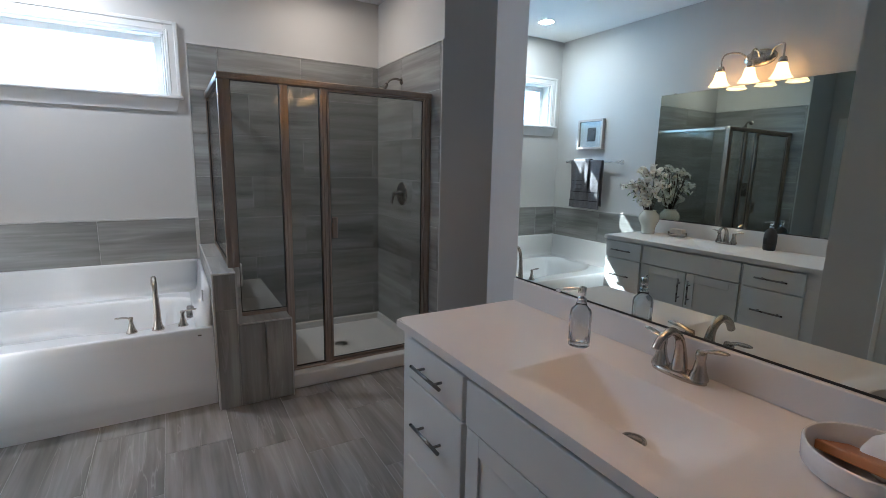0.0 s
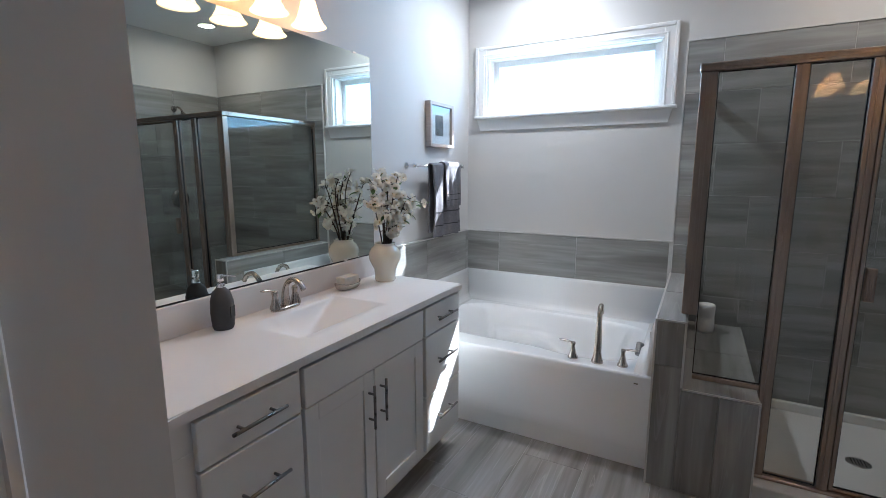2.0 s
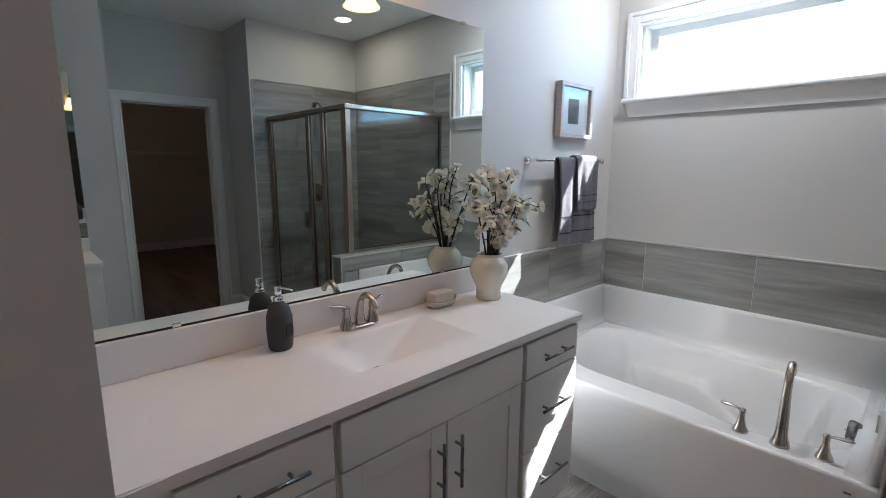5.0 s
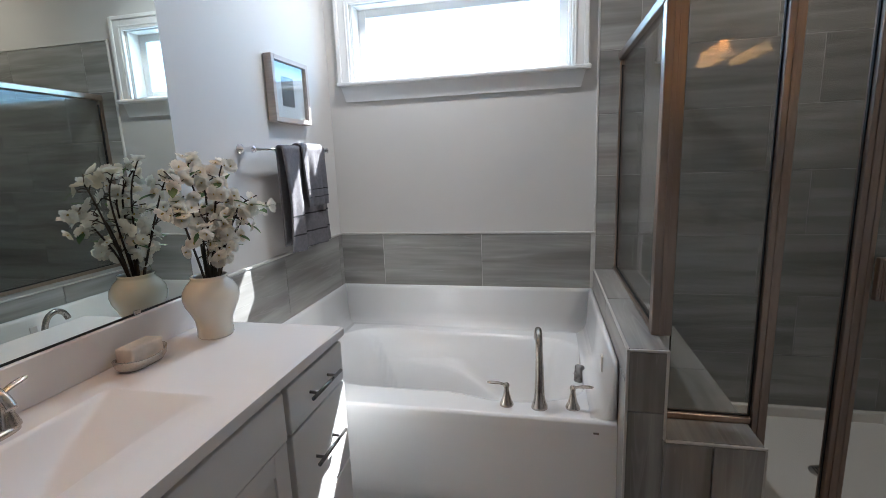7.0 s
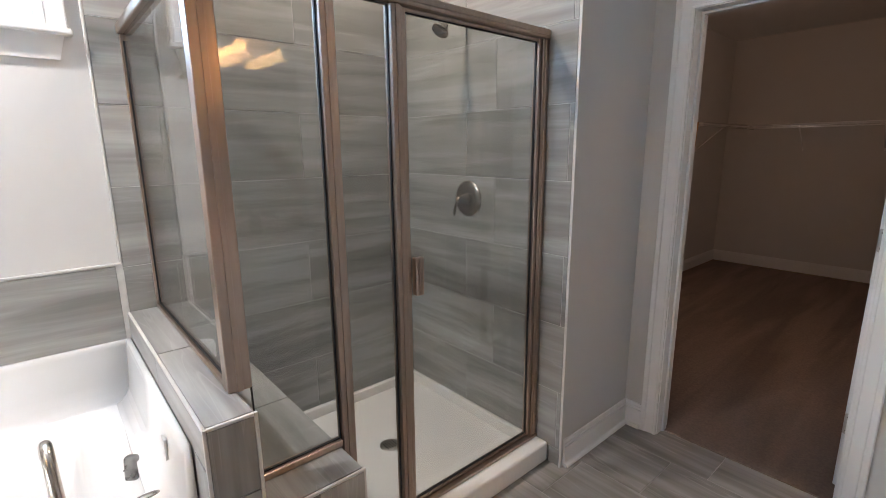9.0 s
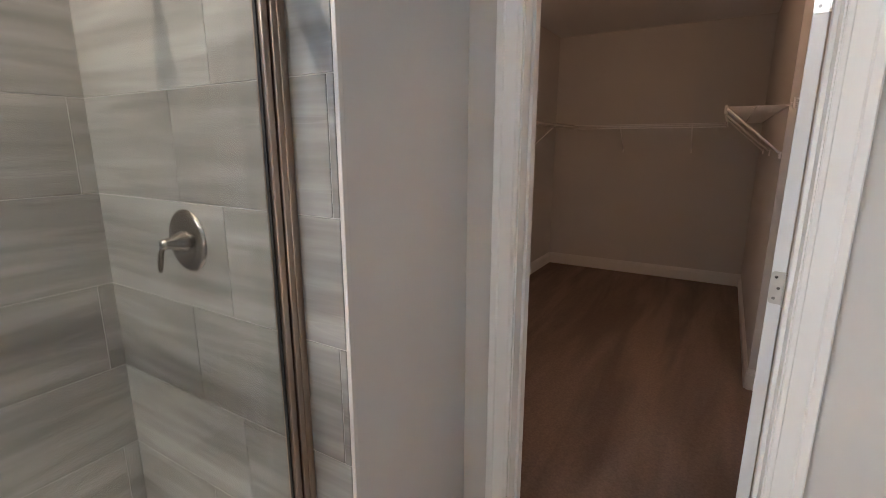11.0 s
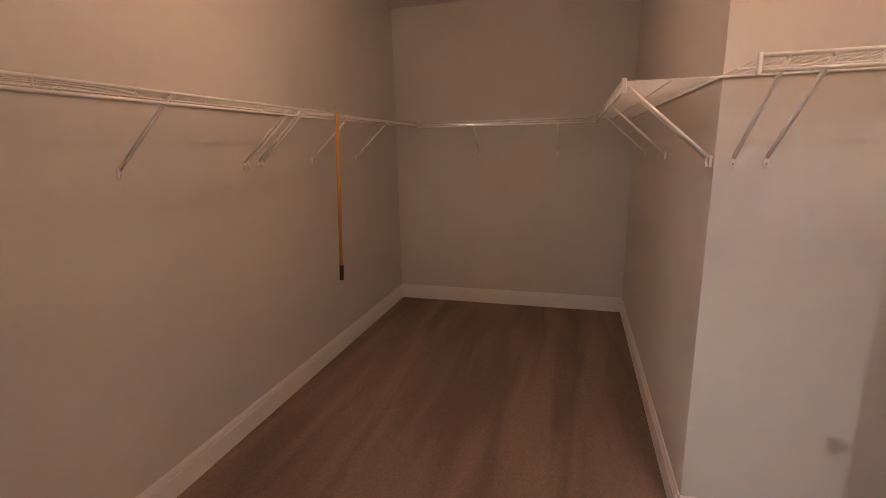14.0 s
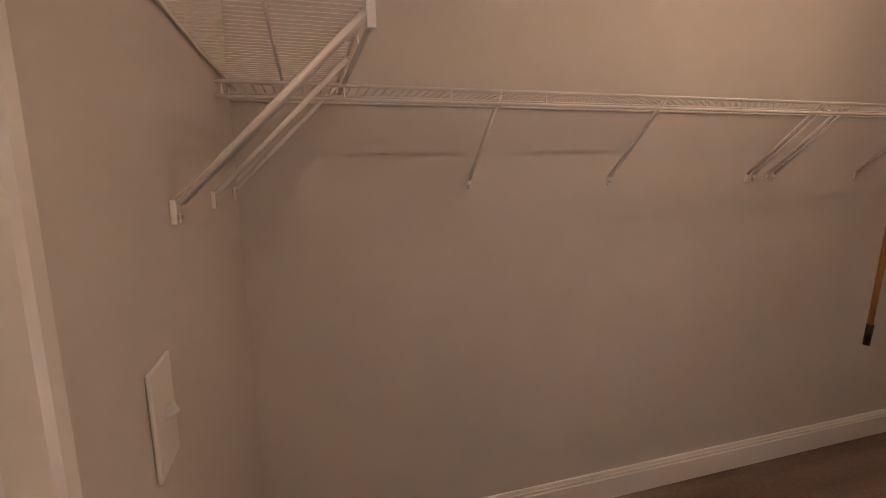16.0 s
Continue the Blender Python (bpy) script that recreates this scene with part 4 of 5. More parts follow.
hs = thing("wall_shower", "brushed nickel shower head on a bent arm", "shower head", 1.955, 3.62, 2.06)
part("flange", moved(lathe([(0.0, 0.006), (0.016, 0.012), (0.027, 0.006), (0.030, 0.0)], 24), pose(0, 0, 0.04, 0, -90)), NICKEL_SHOWER, hs, "", True)
part("arm", sweep(arc([(0, 0, 0.04), (-0.05, 0, 0.052), (-0.10, 0, 0.038), (-0.135, 0.0, 0.0)], 6), 0.009, 12), NICKEL_SHOWER, hs, "", True)
part("head", moved(lathe([(0.0, 0.03), (0.012, 0.03), (0.016, 0.015), (0.020, 0.0), (0.036, -0.030), (0.042, -0.040), (0.040, -0.046), (0.0, -0.046)], 28), pose(-0.145, 0, -0.02, 0, 38)), NICKEL_SHOWER, hs, "", True)
va = thing("shower_valve", "round brushed nickel shower valve with a lever", "shower valve", 1.955, 3.605, 1.224)
part("escutcheon", moved(lathe([(0.0, 0.014), (0.050, 0.014), (0.084, 0.010), (0.093, 0.004), (0.094, 0.0)], 36), pose(0, 0, 0, 0, -90)), NICKEL_SHOWER, va, "", True)
part("hub", moved(lathe([(0.034, 0.010), (0.030, 0.026), (0.018, 0.048), (0.016, 0.070), (0.012, 0.080), (0.0, 0.082)], 24), pose(0, 0, 0, 0, -90)), NICKEL_SHOWER, va, "", True)
part("lever", sweep(arc([(-0.068, 0.0, 0.0), (-0.072, 0.022, -0.030), (-0.076, 0.028, -0.085)], 6), [0.008, 0.0082, 0.0085, 0.0088, 0.009, 0.0092, 0.0094, 0.0096, 0.0096, 0.0095, 0.009, 0.0075, 0.004], 12, squash=0.5), NICKEL_SHOWER, va, "", True)

roll = thing("rolled_towel", "small white rolled cloth on the shower bench", "towel", 0.712, 3.93, 0.5135)
part("roll", lathe([(0.0, 0.168), (0.018, 0.173), (0.034, 0.176), (0.046, 0.172), (0.050, 0.160), (0.049, 0.105), (0.044, 0.092), (0.050, 0.080), (0.052, 0.030), (0.048, 0.0), (0.0, 0.0)], 24), CLOTH, roll, "", True)


# ---------------------------------------------------------------- small things in the bathroom
VZ = 0.903
vase = thing("flower_vase", "cream glazed shouldered vase holding blossom branches", "vase", -0.855, 2.772, VZ)
part("body", lathe([(r * 1.24, z) for r, z in [(0.0, 0.002), (0.043, 0.0), (0.046, 0.006), (0.045, 0.03), (0.047, 0.06), (0.058, 0.090), (0.067, 0.113), (0.0705, 0.135), (0.068, 0.157), (0.058, 0.178), (0.047, 0.191), (0.0435, 0.199), (0.046, 0.206), (0.042, 0.207), (0.039, 0.199), (0.043, 0.188), (0.050, 0.170), (0.0, 0.155)]], 40), VASE, vase, "", True)

rng = random.Random(7)


def petal_bm(seed):
    """A full blossom opening along +z: five broad notched petals, an inner whorl, and stamens."""
    pick = random.Random(seed)
    bm = bmesh.new()
    for count, reach, wide, cup, start in ((5, 0.027, 0.0150, 0.30, 0.0), (4, 0.017, 0.0100, 0.75, 0.6)):
        for k in range(count):
            a = start + 2 * math.pi * k / count + pick.uniform(-0.15, 0.15)
            tilt, curl = cup + pick.uniform(-0.15, 0.2), pick.uniform(-0.25, 0.15)
            d, q = Vector((math.cos(a), math.sin(a), 0)), Vector((-math.sin(a), math.cos(a), 0))
            rows = []
            for f, w in ((0.06, 0.20), (0.35, 0.72), (0.62, 1.0), (0.85, 0.92), (1.0, 0.52)):
                r, z = reach * f, reach * (tilt * f + curl * f * f * f)
                notch = reach * (0.10 if f == 1.0 else 0.0)
                rows.append([bm.verts.new(d * (r - (notch if j == 0 else 0.0)) + q * wide * w * j + Vector((0, 0, z + 0.22 * wide * w * abs(j) + pick.uniform(-0.0008, 0.0008)))) for j in (-1.0, -0.5, 0, 0.5, 1.0)])
            for p, n in zip(rows, rows[1:]):
                for i in range(4):
                    bm.faces.new((p[i], p[i + 1], n[i + 1], n[i]))
    plain = len(bm.faces)
    join(bm, lathe([(0.0, 0.0115), (0.0022, 0.0105), (0.0034, 0.003)], 6))
    bm.faces.ensure_lookup_table()
    for f in bm.faces[plain:]:
        f.material_index = 1
    return bm


def leaf_bm(length=0.045, width=0.012):
    bm = bmesh.new()
    rows = []
    for t, w in ((0, 0.1), (0.3, 0.9), (0.6, 0.8), (0.85, 0.4), (1, 0.02)):
        z = -0.012 * t * t
        rows.append([bm.verts.new((length * t, -width * w, z + 0.002)), bm.verts.new((length * t, 0, z)), bm.verts.new((length * t, width * w, z + 0.002))])
    for p, q in zip(rows, rows[1:]):
        for i in range(2):
            bm.faces.new((p[i], p[i + 1], q[i + 1], q[i]))
    return bm


def mesh_of(name, bm, mats, smooth=True):
    me = bpy.data.meshes.new(name)
    bm.to_mesh(me)
    bm.free()
    for p in me.polygons:
        p.use_smooth = smooth
    me.materials.append(mats)
    return me


BLOOMS = [mesh_of("blossom", petal_bm(k), PETAL_PEACH if k > 3 else PETAL) for k in range(6)]
LEAVES = [mesh_of("leaf", leaf_bm(0.060, 0.019), LEAF), mesh_of("leaf", leaf_bm(0.042, 0.014), LEAF)]
for bloom in BLOOMS:
    bloom.materials.append(POLLEN)
TIPS = [(0.02, -0.14, 0.55), (-0.01, -0.05, 0.58), (0.05, 0.02, 0.50), (0.03, 0.10, 0.60), (-0.03, 0.18, 0.56), (0.06, 0.27, 0.42),
        (0.08, -0.10, 0.40), (0.10, 0.07, 0.40), (-0.04, 0.04, 0.63), (0.05, -0.16, 0.45), (0.09, 0.15, 0.47)]
for tip in [(a, b * 0.86 + 0.01, c) for a, b, c in TIPS]:
    st = thing("blossom_branch", "dark twig with white and peach blossoms in the vase", "branch", -0.855, 2.772, VZ, group="branches in the vase")
    bend = Vector((rng.uniform(-0.03, 0.03), rng.uniform(-0.03, 0.03), 0))
    base = Vector((tip[0] * 0.12, tip[1] * 0.12, 0.16))
    path = arc([base, Vector((tip[0] * 0.3, tip[1] * 0.3, 0.27)) + bend * 0.4, Vector((tip[0] * 0.7, tip[1] * 0.68, 0.20 + tip[2] * 0.45)) + bend, Vector((tip[0], tip[1], tip[2] * 0.94))], 8)
    bm = sweep(path, [0.0046 - 0.0026 * i / len(path) for i in range(len(path))], 7)
    sites = []
    for k in range(6):
        i = min(len(path) - 1, int(len(path) * (0.34 + 0.11 * k) + rng.uniform(-1, 1)))
        out = Vector((rng.gauss(0.35, 0.9), rng.gauss(0, 1), rng.gauss(0.2, 0.5))).normalized()
        end = path[i] + out * rng.uniform(0.018, 0.045)
        end.x = max(end.x, -0.10)
        sweep([path[i], (path[i] + end) / 2 + Vector((0, 0, 0.006)), end], [0.0022, 0.0018, 0.0014], 5, bm)
        sites.append((end, out))
    for k in range(3):
        i = rng.randrange(int(len(path) * 0.5), len(path))
        out = Vector((rng.gauss(0.1, 1), rng.gauss(0, 1), rng.gauss(0.5, 0.5))).normalized()
        end = path[i] + out * rng.uniform(0.03, 0.05)
        end.x = max(end.x, -0.11)
        sweep([path[i], (path[i] + end) / 2, end], [0.0016, 0.0013, 0.0026], 5, bm)
    sites.append((path[-1], Vector((0.2, 0, 1)).normalized()))
    part("stem", bm, TWIG, st, "", True)
    for end, out in sites:
        for q in range(rng.choice((1, 2, 2))):
            dirn = (out + Vector((rng.gauss(0.3, 0.5), rng.gauss(-0.15, 0.5), rng.gauss(0.15, 0.45)))).normalized()
            ob = new("blossom", rng.choice(BLOOMS))
            ob.parent = st
            shift = Vector((rng.gauss(0, 0.018), rng.gauss(0, 0.018), rng.gauss(0, 0.014))) * q
            ob.matrix_local = Matrix.Translation(end + shift) @ dirn.to_track_quat("Z", "Y").to_matrix().to_4x4() @ Matrix.Scale(rng.uniform(0.72, 1.05), 4)
        if end != path[-1] and rng.random() < 0.5:
            ob = new("leaf", rng.choice(LEAVES))
            ob.parent = st
            dirn = (out + Vector((0, 0, rng.uniform(-0.5, 0.4)))).normalized()
            ob.matrix_local = Matrix.Translation(end) @ dirn.to_track_quat("X", "Z").to_matrix().to_4x4()

sd = thing("soap_dish", "oval silvered soap dish on the vanity top", "soap dish", -0.915, 2.530, VZ)
dish = bmesh.new()
rings = []
for k, z, lift in ((0.62, 0.0, 0.0), (0.80, 0.001, 0.0), (0.94, 0.012, 0.2), (1.0, 0.026, 1.0), (0.985, 0.0285, 1.0), (0.95, 0.026, 1.0), (0.87, 0.014, 0.3), (0.70, 0.007, 0.0)):
    ring = []
    for i in range(44):
        a = 2 * math.pi * i / 44
        cx, cy = math.copysign(abs(math.cos(a)) ** 0.75, math.cos(a)), math.copysign(abs(math.sin(a)) ** 0.75, math.sin(a))
        ring.append(dish.verts.new((0.043 * k * cx, 0.080 * k * cy, z + 0.010 * lift * cy * cy)))
    rings.append(ring)
for a, b in zip(rings, rings[1:]):
    for i in range(44):
        dish.faces.new((a[i], a[(i + 1) % 44], b[(i + 1) % 44], b[i]))
dish.faces.new(rings[0][::-1])
dish.faces.new(rings[-1])
part("dish", dish, DISH, sd, "", True)
soap = thing("soap_bar", "beige bar of soap lying in the dish", "soap", -0.915, 2.530, VZ + 0.0075)
part("bar", box(-0.029, 0.029, -0.055, 0.055, 0.0, 0.058, 0.005, segments=3), SOAP, soap)


def dispenser(x, y, rz, body_mat, label, glassy):
    d = thing("soap_dispenser", label, "soap dispenser", x, y, VZ, rz)
    if glassy:
        prof = [(0.0, 0.001), (0.030, 0.0), (0.033, 0.004), (0.033, 0.060), (0.033, 0.105), (0.030, 0.118), (0.018, 0.130), (0.016, 0.138),
                (0.0125, 0.138), (0.0145, 0.130), (0.0265, 0.116), (0.0292, 0.104), (0.0292, 0.060), (0.0292, 0.011), (0.0, 0.009)]
    else:
        prof = [(0.0, 0.0), (0.035, 0.0), (0.039, 0.010), (0.0425, 0.060), (0.041, 0.108), (0.032, 0.142), (0.019, 0.154), (0.016, 0.158), (0.0, 0.158)]
    body = lathe(prof, 96 if glassy else 32)
    if glassy:
        for v in body.verts:
            if v.co.xy.length > 0.0315:
                v.co.xy *= 1.0 + 0.018 * math.cos(16 * math.atan2(v.co.y, v.co.x))
    shell = part("bottle", body, body_mat, d, "", True)
    shell.visible_shadow = not glassy
    top = 0.138 if glassy else prof[-1][1]
    collar = part("collar", lathe([(0.0, 0.0), (0.0150, 0.0), (0.0155, 0.004), (0.0150, 0.0135), (0.0120, 0.0165), (0.0, 0.0170)], 24, center=(0, 0, top)), CHROME, d, "", True)
    pm = lathe([(0.0065, 0.018), (0.0065, 0.024), (0.0118, 0.0245), (0.0124, 0.0255), (0.0124, 0.0490), (0.0112, 0.0505), (0.0, 0.0508)], 24, center=(0, 0, top))
    sweep(arc([(0, 0, top + 0.0455), (0.035, 0, top + 0.0465), (0.058, 0, top + 0.0450), (0.062, 0, top + 0.0420)], 5), 0.0034, 10, pm)
    part("pump", pm, CHROME, collar, "polished chrome pump", True)
    if not glassy:
        part("label_panel", box(0.0405, 0.0432, -0.014, 0.014, 0.046, 0.090, 0.001), BLACK, d, "small dark raised square")
    return d


dispenser(-0.925, 1.822, 20, CHARCOAL, "charcoal soap dispenser with a chrome pump", False)
dispenser(1.405, 1.125, 150, SMOKE, "smoky ribbed glass soap dispenser with a chrome pump", True)

tray = thing("round_tray", "round white ceramic tray at the counter's end", "tray", 1.40, 0.395, VZ)
part("dish", lathe([(0.0, 0.004), (0.098, 0.004), (0.104, 0.012), (0.107, 0.048), (0.111, 0.050), (0.114, 0.046), (0.112, 0.008), (0.104, 0.0), (0.0, 0.0)], 48), WHITE_CERAMIC, tray, "", True)
blk = thing("wood_block", "orange brown wooden block leaning in the tray", "brush", 1.385, 0.415, VZ + 0.0045)
wb = part("block", box(-0.082, 0.082, -0.036, 0.036, 0.0, 0.020, 0.004), TERRACOTTA, blk)
blk.matrix_world = pose(1.385, 0.402, VZ + 0.024, 10, 13, 62)
cl = thing("folded_cloth", "crumpled white washcloth in the tray", "cloth", 1.445, 0.375, VZ + 0.0045)
cb = lathe([(0.0, 0.075), (0.025, 0.072), (0.045, 0.058), (0.056, 0.035), (0.058, 0.012), (0.05, 0.0), (0.0, 0.0)], 28)
for v in cb.verts:
    k = noise.noise(v.co * 28.0)
    v.co += Vector((v.co.x, v.co.y, 0)).normalized() * 0.010 * k + Vector((0, 0, 0.006 * k * (v.co.z > 0.01)))
part("cloth", cb, CLOTH, cl, "", True)

pic = thing("framed_picture", "small square print in a deep pale frame", "picture", -1.0050, 3.630, 1.802)
PW, PH = 0.165, 0.148
fb = box(0.0005, 0.042, -PW, -PW + 0.022, -PH, PH, 0.002)
box(0.0005, 0.042, PW - 0.022, PW, -PH, PH, 0.002, fb)
box(0.0005, 0.042, -PW + 0.022, PW - 0.022, PH - 0.022, PH, 0.002, fb)
box(0.0005, 0.042, -PW + 0.022, PW - 0.022, -PH, -PH + 0.022, 0.002, fb)
part("frame", fb, WOOD_FRAME, pic)
part("mat_board", box(0.001, 0.020, -PW + 0.023, PW - 0.023, -PH + 0.023, PH - 0.023), MAT_BOARD, pic, "pale blue white mat board")
part("print", box(0.0195, 0.0215, -0.062, 0.046, -0.070, 0.066), PRINT, pic, "dark grey abstract print")
pg = part("picture_glass", box(0.030, 0.032, -PW + 0.0225, PW - 0.0225, -PH + 0.0225, PH - 0.0225), GLASS, pic)
pg.visible_shadow = False

bar = thing("towel_bar", "chrome towel bar on the wall beside the tub", "towel bar", -1.0050, 3.565, 1.525)
part("rod", sweep([(0.058, -0.345, 0), (0.058, 0.345, 0)], 0.0075, 14), CHROME, bar, "", True)
for s in (-1, 1):
    part("bracket", moved(lathe([(0.0, 0.0), (0.024, 0.0), (0.024, 0.005), (0.014, 0.012), (0.009, 0.025), (0.011, 0.045), (0.015, 0.055), (0.013, 0.068), (0.0, 0.072)], 24), pose(0, 0.335 * s, 0, 0, 90)), CHROME, bar, "", True)


def drape(name, y0, y1, front, back, bulge, seed, bands):
    """A cloth hung over the bar: local y along the bar, front and back drops in metres."""
    nu, pts = 40, []
    r = 0.012 + bulge
    prof = [(-r * 0.9, -back * (1 - i / 10)) for i in range(10)]
    prof += [(r * -math.cos(math.pi * i / 8), r * math.sin(math.pi * i / 8)) for i in range(9)]
    prof += [(r, -front * (i + 1) / 64) for i in range(64)]
    bm = bmesh.new()
    grid = []
    for j, (px, pz) in enumerate(prof):
        row = []
        for i in range(nu + 1):
            u = i / nu
            fall = min(1.0, max(0.0, -pz) / 0.25)
            w = 0.013 * fall * math.sin(u * 11.0 + seed + pz * 2.0) + 0.007 * fall * math.sin(u * 23 + seed * 2.1 - pz * 3.0)
            sway = 0.012 * fall * (u - 0.5) * math.sin(seed)
            pinch = 1.0 - 0.05 * math.sin(min(1, -pz * 2) * math.pi) if pz < 0 else 1.0
            yy = y0 + (y1 - y0) * (0.5 + (u - 0.5) * pinch) + sway
            row.append(bm.verts.new((px + (w if px > 0 else -w * 0.3) + (0.006 * fall if px > 0 else 0), yy, pz)))
        grid.append(row)
    for j in range(len(prof) - 1):
        for i in range(nu):
            bm.faces.new((grid[j][i], grid[j][i + 1], grid[j + 1][i + 1], grid[j + 1][i]))
    strips = []
    for lo, hi in bands:
        sb = bmesh.new()
        rows = []
        for j, (px, pz) in enumerate(prof):
            if px > 0 and pz < 0 and lo <= -pz <= hi:
                rows.append([sb.verts.new(v.co + Vector((0.0055, 0, 0))) for v in grid[j]])
        for p, q in zip(rows, rows[1:]):
            for i in range(nu):
                sb.faces.new((p[i], p[i + 1], q[i + 1], q[i]))
        strips.append(sb)
    return bm, strips


def towel(name, label, y0, y1, front, back, bulge, seed, bands):
    t = thing(name, label, "towel", -0.927, 0, 1.525)
    bm, strips = drape(name, y0, y1, front, back, bulge, seed, bands)
    ob = part("cloth", bm, TOWEL, t, "", True)
    so = ob.modifiers.new("thickness", "SOLIDIFY")
    so.thickness, so.offset = 0.008, 0.0
    for sb in strips:
        if len(sb.verts):
            part("band", sb, TOWEL_BAND, t, "dark woven band", True)
        else:
            sb.free()
    return t


towel("bath_towel", "charcoal terry towel folded over the bar", 3.395, 3.800, 0.47, 0.44, 0.004, 0.6, [(0.300, 0.312), (0.385, 0.397), (0.448, 0.460)])
towel("hand_towel", "folded charcoal hand towel over the larger one", 3.545, 3.765, 0.275, 0.20, 0.016, 2.2, [(0.185, 0.196), (0.225, 0.236)])

# ---------------------------------------------------------------- closet fittings
SH = 1.718


def wires_mesh(ends, r=0.0016):
    """Many thin square wires in one mesh."""
    verts, faces = [], []
    for a, b in ends:
        a, b = Vector(a), Vector(b)
        d = (b - a).normalized()
        s = d.cross(Vector((0, 0, 1)) if abs(d.z) < 0.9 else Vector((1, 0, 0))).normalized() * r
        u = s.cross(d)
        k = len(verts)
        for p in (a, b):
            verts += [p + s, p + u, p - s, p - u]
        faces += [(k + i, k + (i + 1) % 4, k + 4 + (i + 1) % 4, k + 4 + i) for i in range(4)]
        faces += [(k + 3, k + 2, k + 1, k), (k + 4, k + 5, k + 6, k + 7)]
    me = bpy.data.meshes.new("wires")
    me.from_pydata([tuple(v) for v in verts], [], faces)
    me.materials.append(WIRE)
    return me


def wire_shelf(m, length, depth, braces, label, ends=(True, True), drop=0.267):
    """A vinyl-coated wire shelf: local x along the wall, y out from it, z the top of the lip."""
    s = thing("wire_shelf", label, "shelf", group="wire shelves in the closet")
    n = int(length / 0.0254)
    decks = [((0.01 + i * (length - 0.02) / n, 0.004, -0.006), (0.01 + i * (length - 0.02) / n, depth, -0.006)) for i in range(n + 1)]
    dk = new("deck_grid", wires_mesh(decks, 0.0012))
    dk.parent = s
    dk["kind"] = "stuff"
    for y, z, nm, r in ((0.006, -0.010, "back_rail", 0.004), (depth, -0.003, "front_rail", 0.0056), (depth + 0.001, -0.040, "lip_rail", 0.0056), (depth * 0.5, -0.010, "middle_rail", 0.0040)):
        part(nm, sweep([(0, y, z), (length, y, z)], r, 8), WIRE, s, "", True)
    stub = wires_mesh([((0.02 + i * 0.305, depth + 0.001, -0.003), (0.02 + i * 0.305, depth + 0.001, -0.040)) for i in range(int((length - 0.03) / 0.305) + 1)], 0.0028)
    lo = new("lip_grid", stub)
    lo.parent = s
    lo["kind"] = "stuff"
    for x in braces:
        b = bmesh.new()
        sweep([(x, depth - 0.004, -0.014), (x, 0.012, -drop)], 0.0068, 8, b)
        box(x - 0.007, x + 0.007, 0.0005, 0.010, -drop - 0.034, -drop + 0.006, 0.002, b)
        sweep([(x, depth - 0.010, -0.014), (x, depth + 0.004, -0.004)], 0.005, 8, b)
        br = part("brace", b, WIRE, s, "", True)
        part("screw", sweep([(x, 0.009, -drop - 0.022), (x, 0.0125, -drop - 0.022)], 0.004, 10), HINGE, br, "", True)
    for x, on in ((0.0, ends[0]), (length, ends[1])):
        if on:
            part("end_cap", box(x - 0.005, x + 0.005, depth - 0.008, depth + 0.008, -0.050, 0.004, 0.002), WIRE, s)
    s.matrix_world = m
    return s


wire_shelf(pose(7.0, 4.125, SH + 0.004, 0, 0, 180), 4.305, 0.295, (0.9, 1.55, 2.066, 2.105, 2.181, 2.221, 2.93, 3.525), "long white wire shelf along the closet wall", (False, False))
wire_shelf(pose(2.69, 4.118, SH + 0.047, 0, 0, -90), 0.832, 0.325, (0.095, 0.449, 0.770, 0.796), "white wire shelf beside the closet door", (False, True), 0.322)
wire_shelf(pose(4.47, 2.0, SH + 0.010, 0, 0, 0), 2.53, 0.300, (0.02, 0.07, 0.9, 1.7), "white wire shelf along the closet's side wall", (True, False))
wire_shelf(pose(4.463, 0.205, SH + 0.010, 0, 0, 90), 1.805, 0.360, (0.6, 1.644, 1.741), "white wire shelf on the closet corner wall", (False, True))
wire_shelf(pose(7.0, 2.31, SH + 0.002, 0, 0, 90), 1.50, 0.300, (0.3, 1.0), "white wire shelf across the closet end", (False, False))

pole = thing("broom_pole", "varnished wooden pole with a black grip hung on the shelf", "pole", 5.245, 3.815, 1.66)
part("shaft", sweep([(-0.055, -0.033, 0.05), (-0.012, 0.028, -0.86)], 0.0115, 14), BROOM, pole, "", True)
part("grip", sweep([(-0.0115, 0.027, -0.86), (-0.0145, 0.031, -0.955)], 0.0135, 14), BLACK, pole, "black plastic grip", True)
part("hook", sweep(arc([(-0.055, -0.033, 0.045), (-0.055, -0.026, 0.074), (-0.055, 0.000, 0.080), (-0.055, 0.020, 0.070), (-0.055, 0.023, 0.056)], 5), 0.0025, 8), HINGE, pole, "", True)


def ceiling_globe(x, y, label):
    g = thing("ceiling_globe", label, "ceiling light", x, y, HC, group="closet ceiling lights")
    part("base", lathe([(0.0, -0.0005), (0.062, -0.0005), (0.062, -0.018), (0.050, -0.024), (0.0, -0.024)], 32), TRIM, g, "", True)
    part("bulb", lathe([(0.013, -0.024), (0.014, -0.036), (0.010, -0.040)], 20), LED, g, "", True)


ceiling_globe(4.55, 3.12, "white bare-bulb ceiling light deep in the closet")
ceiling_globe(3.50, 1.77, "white bare-bulb ceiling light near the closet door")

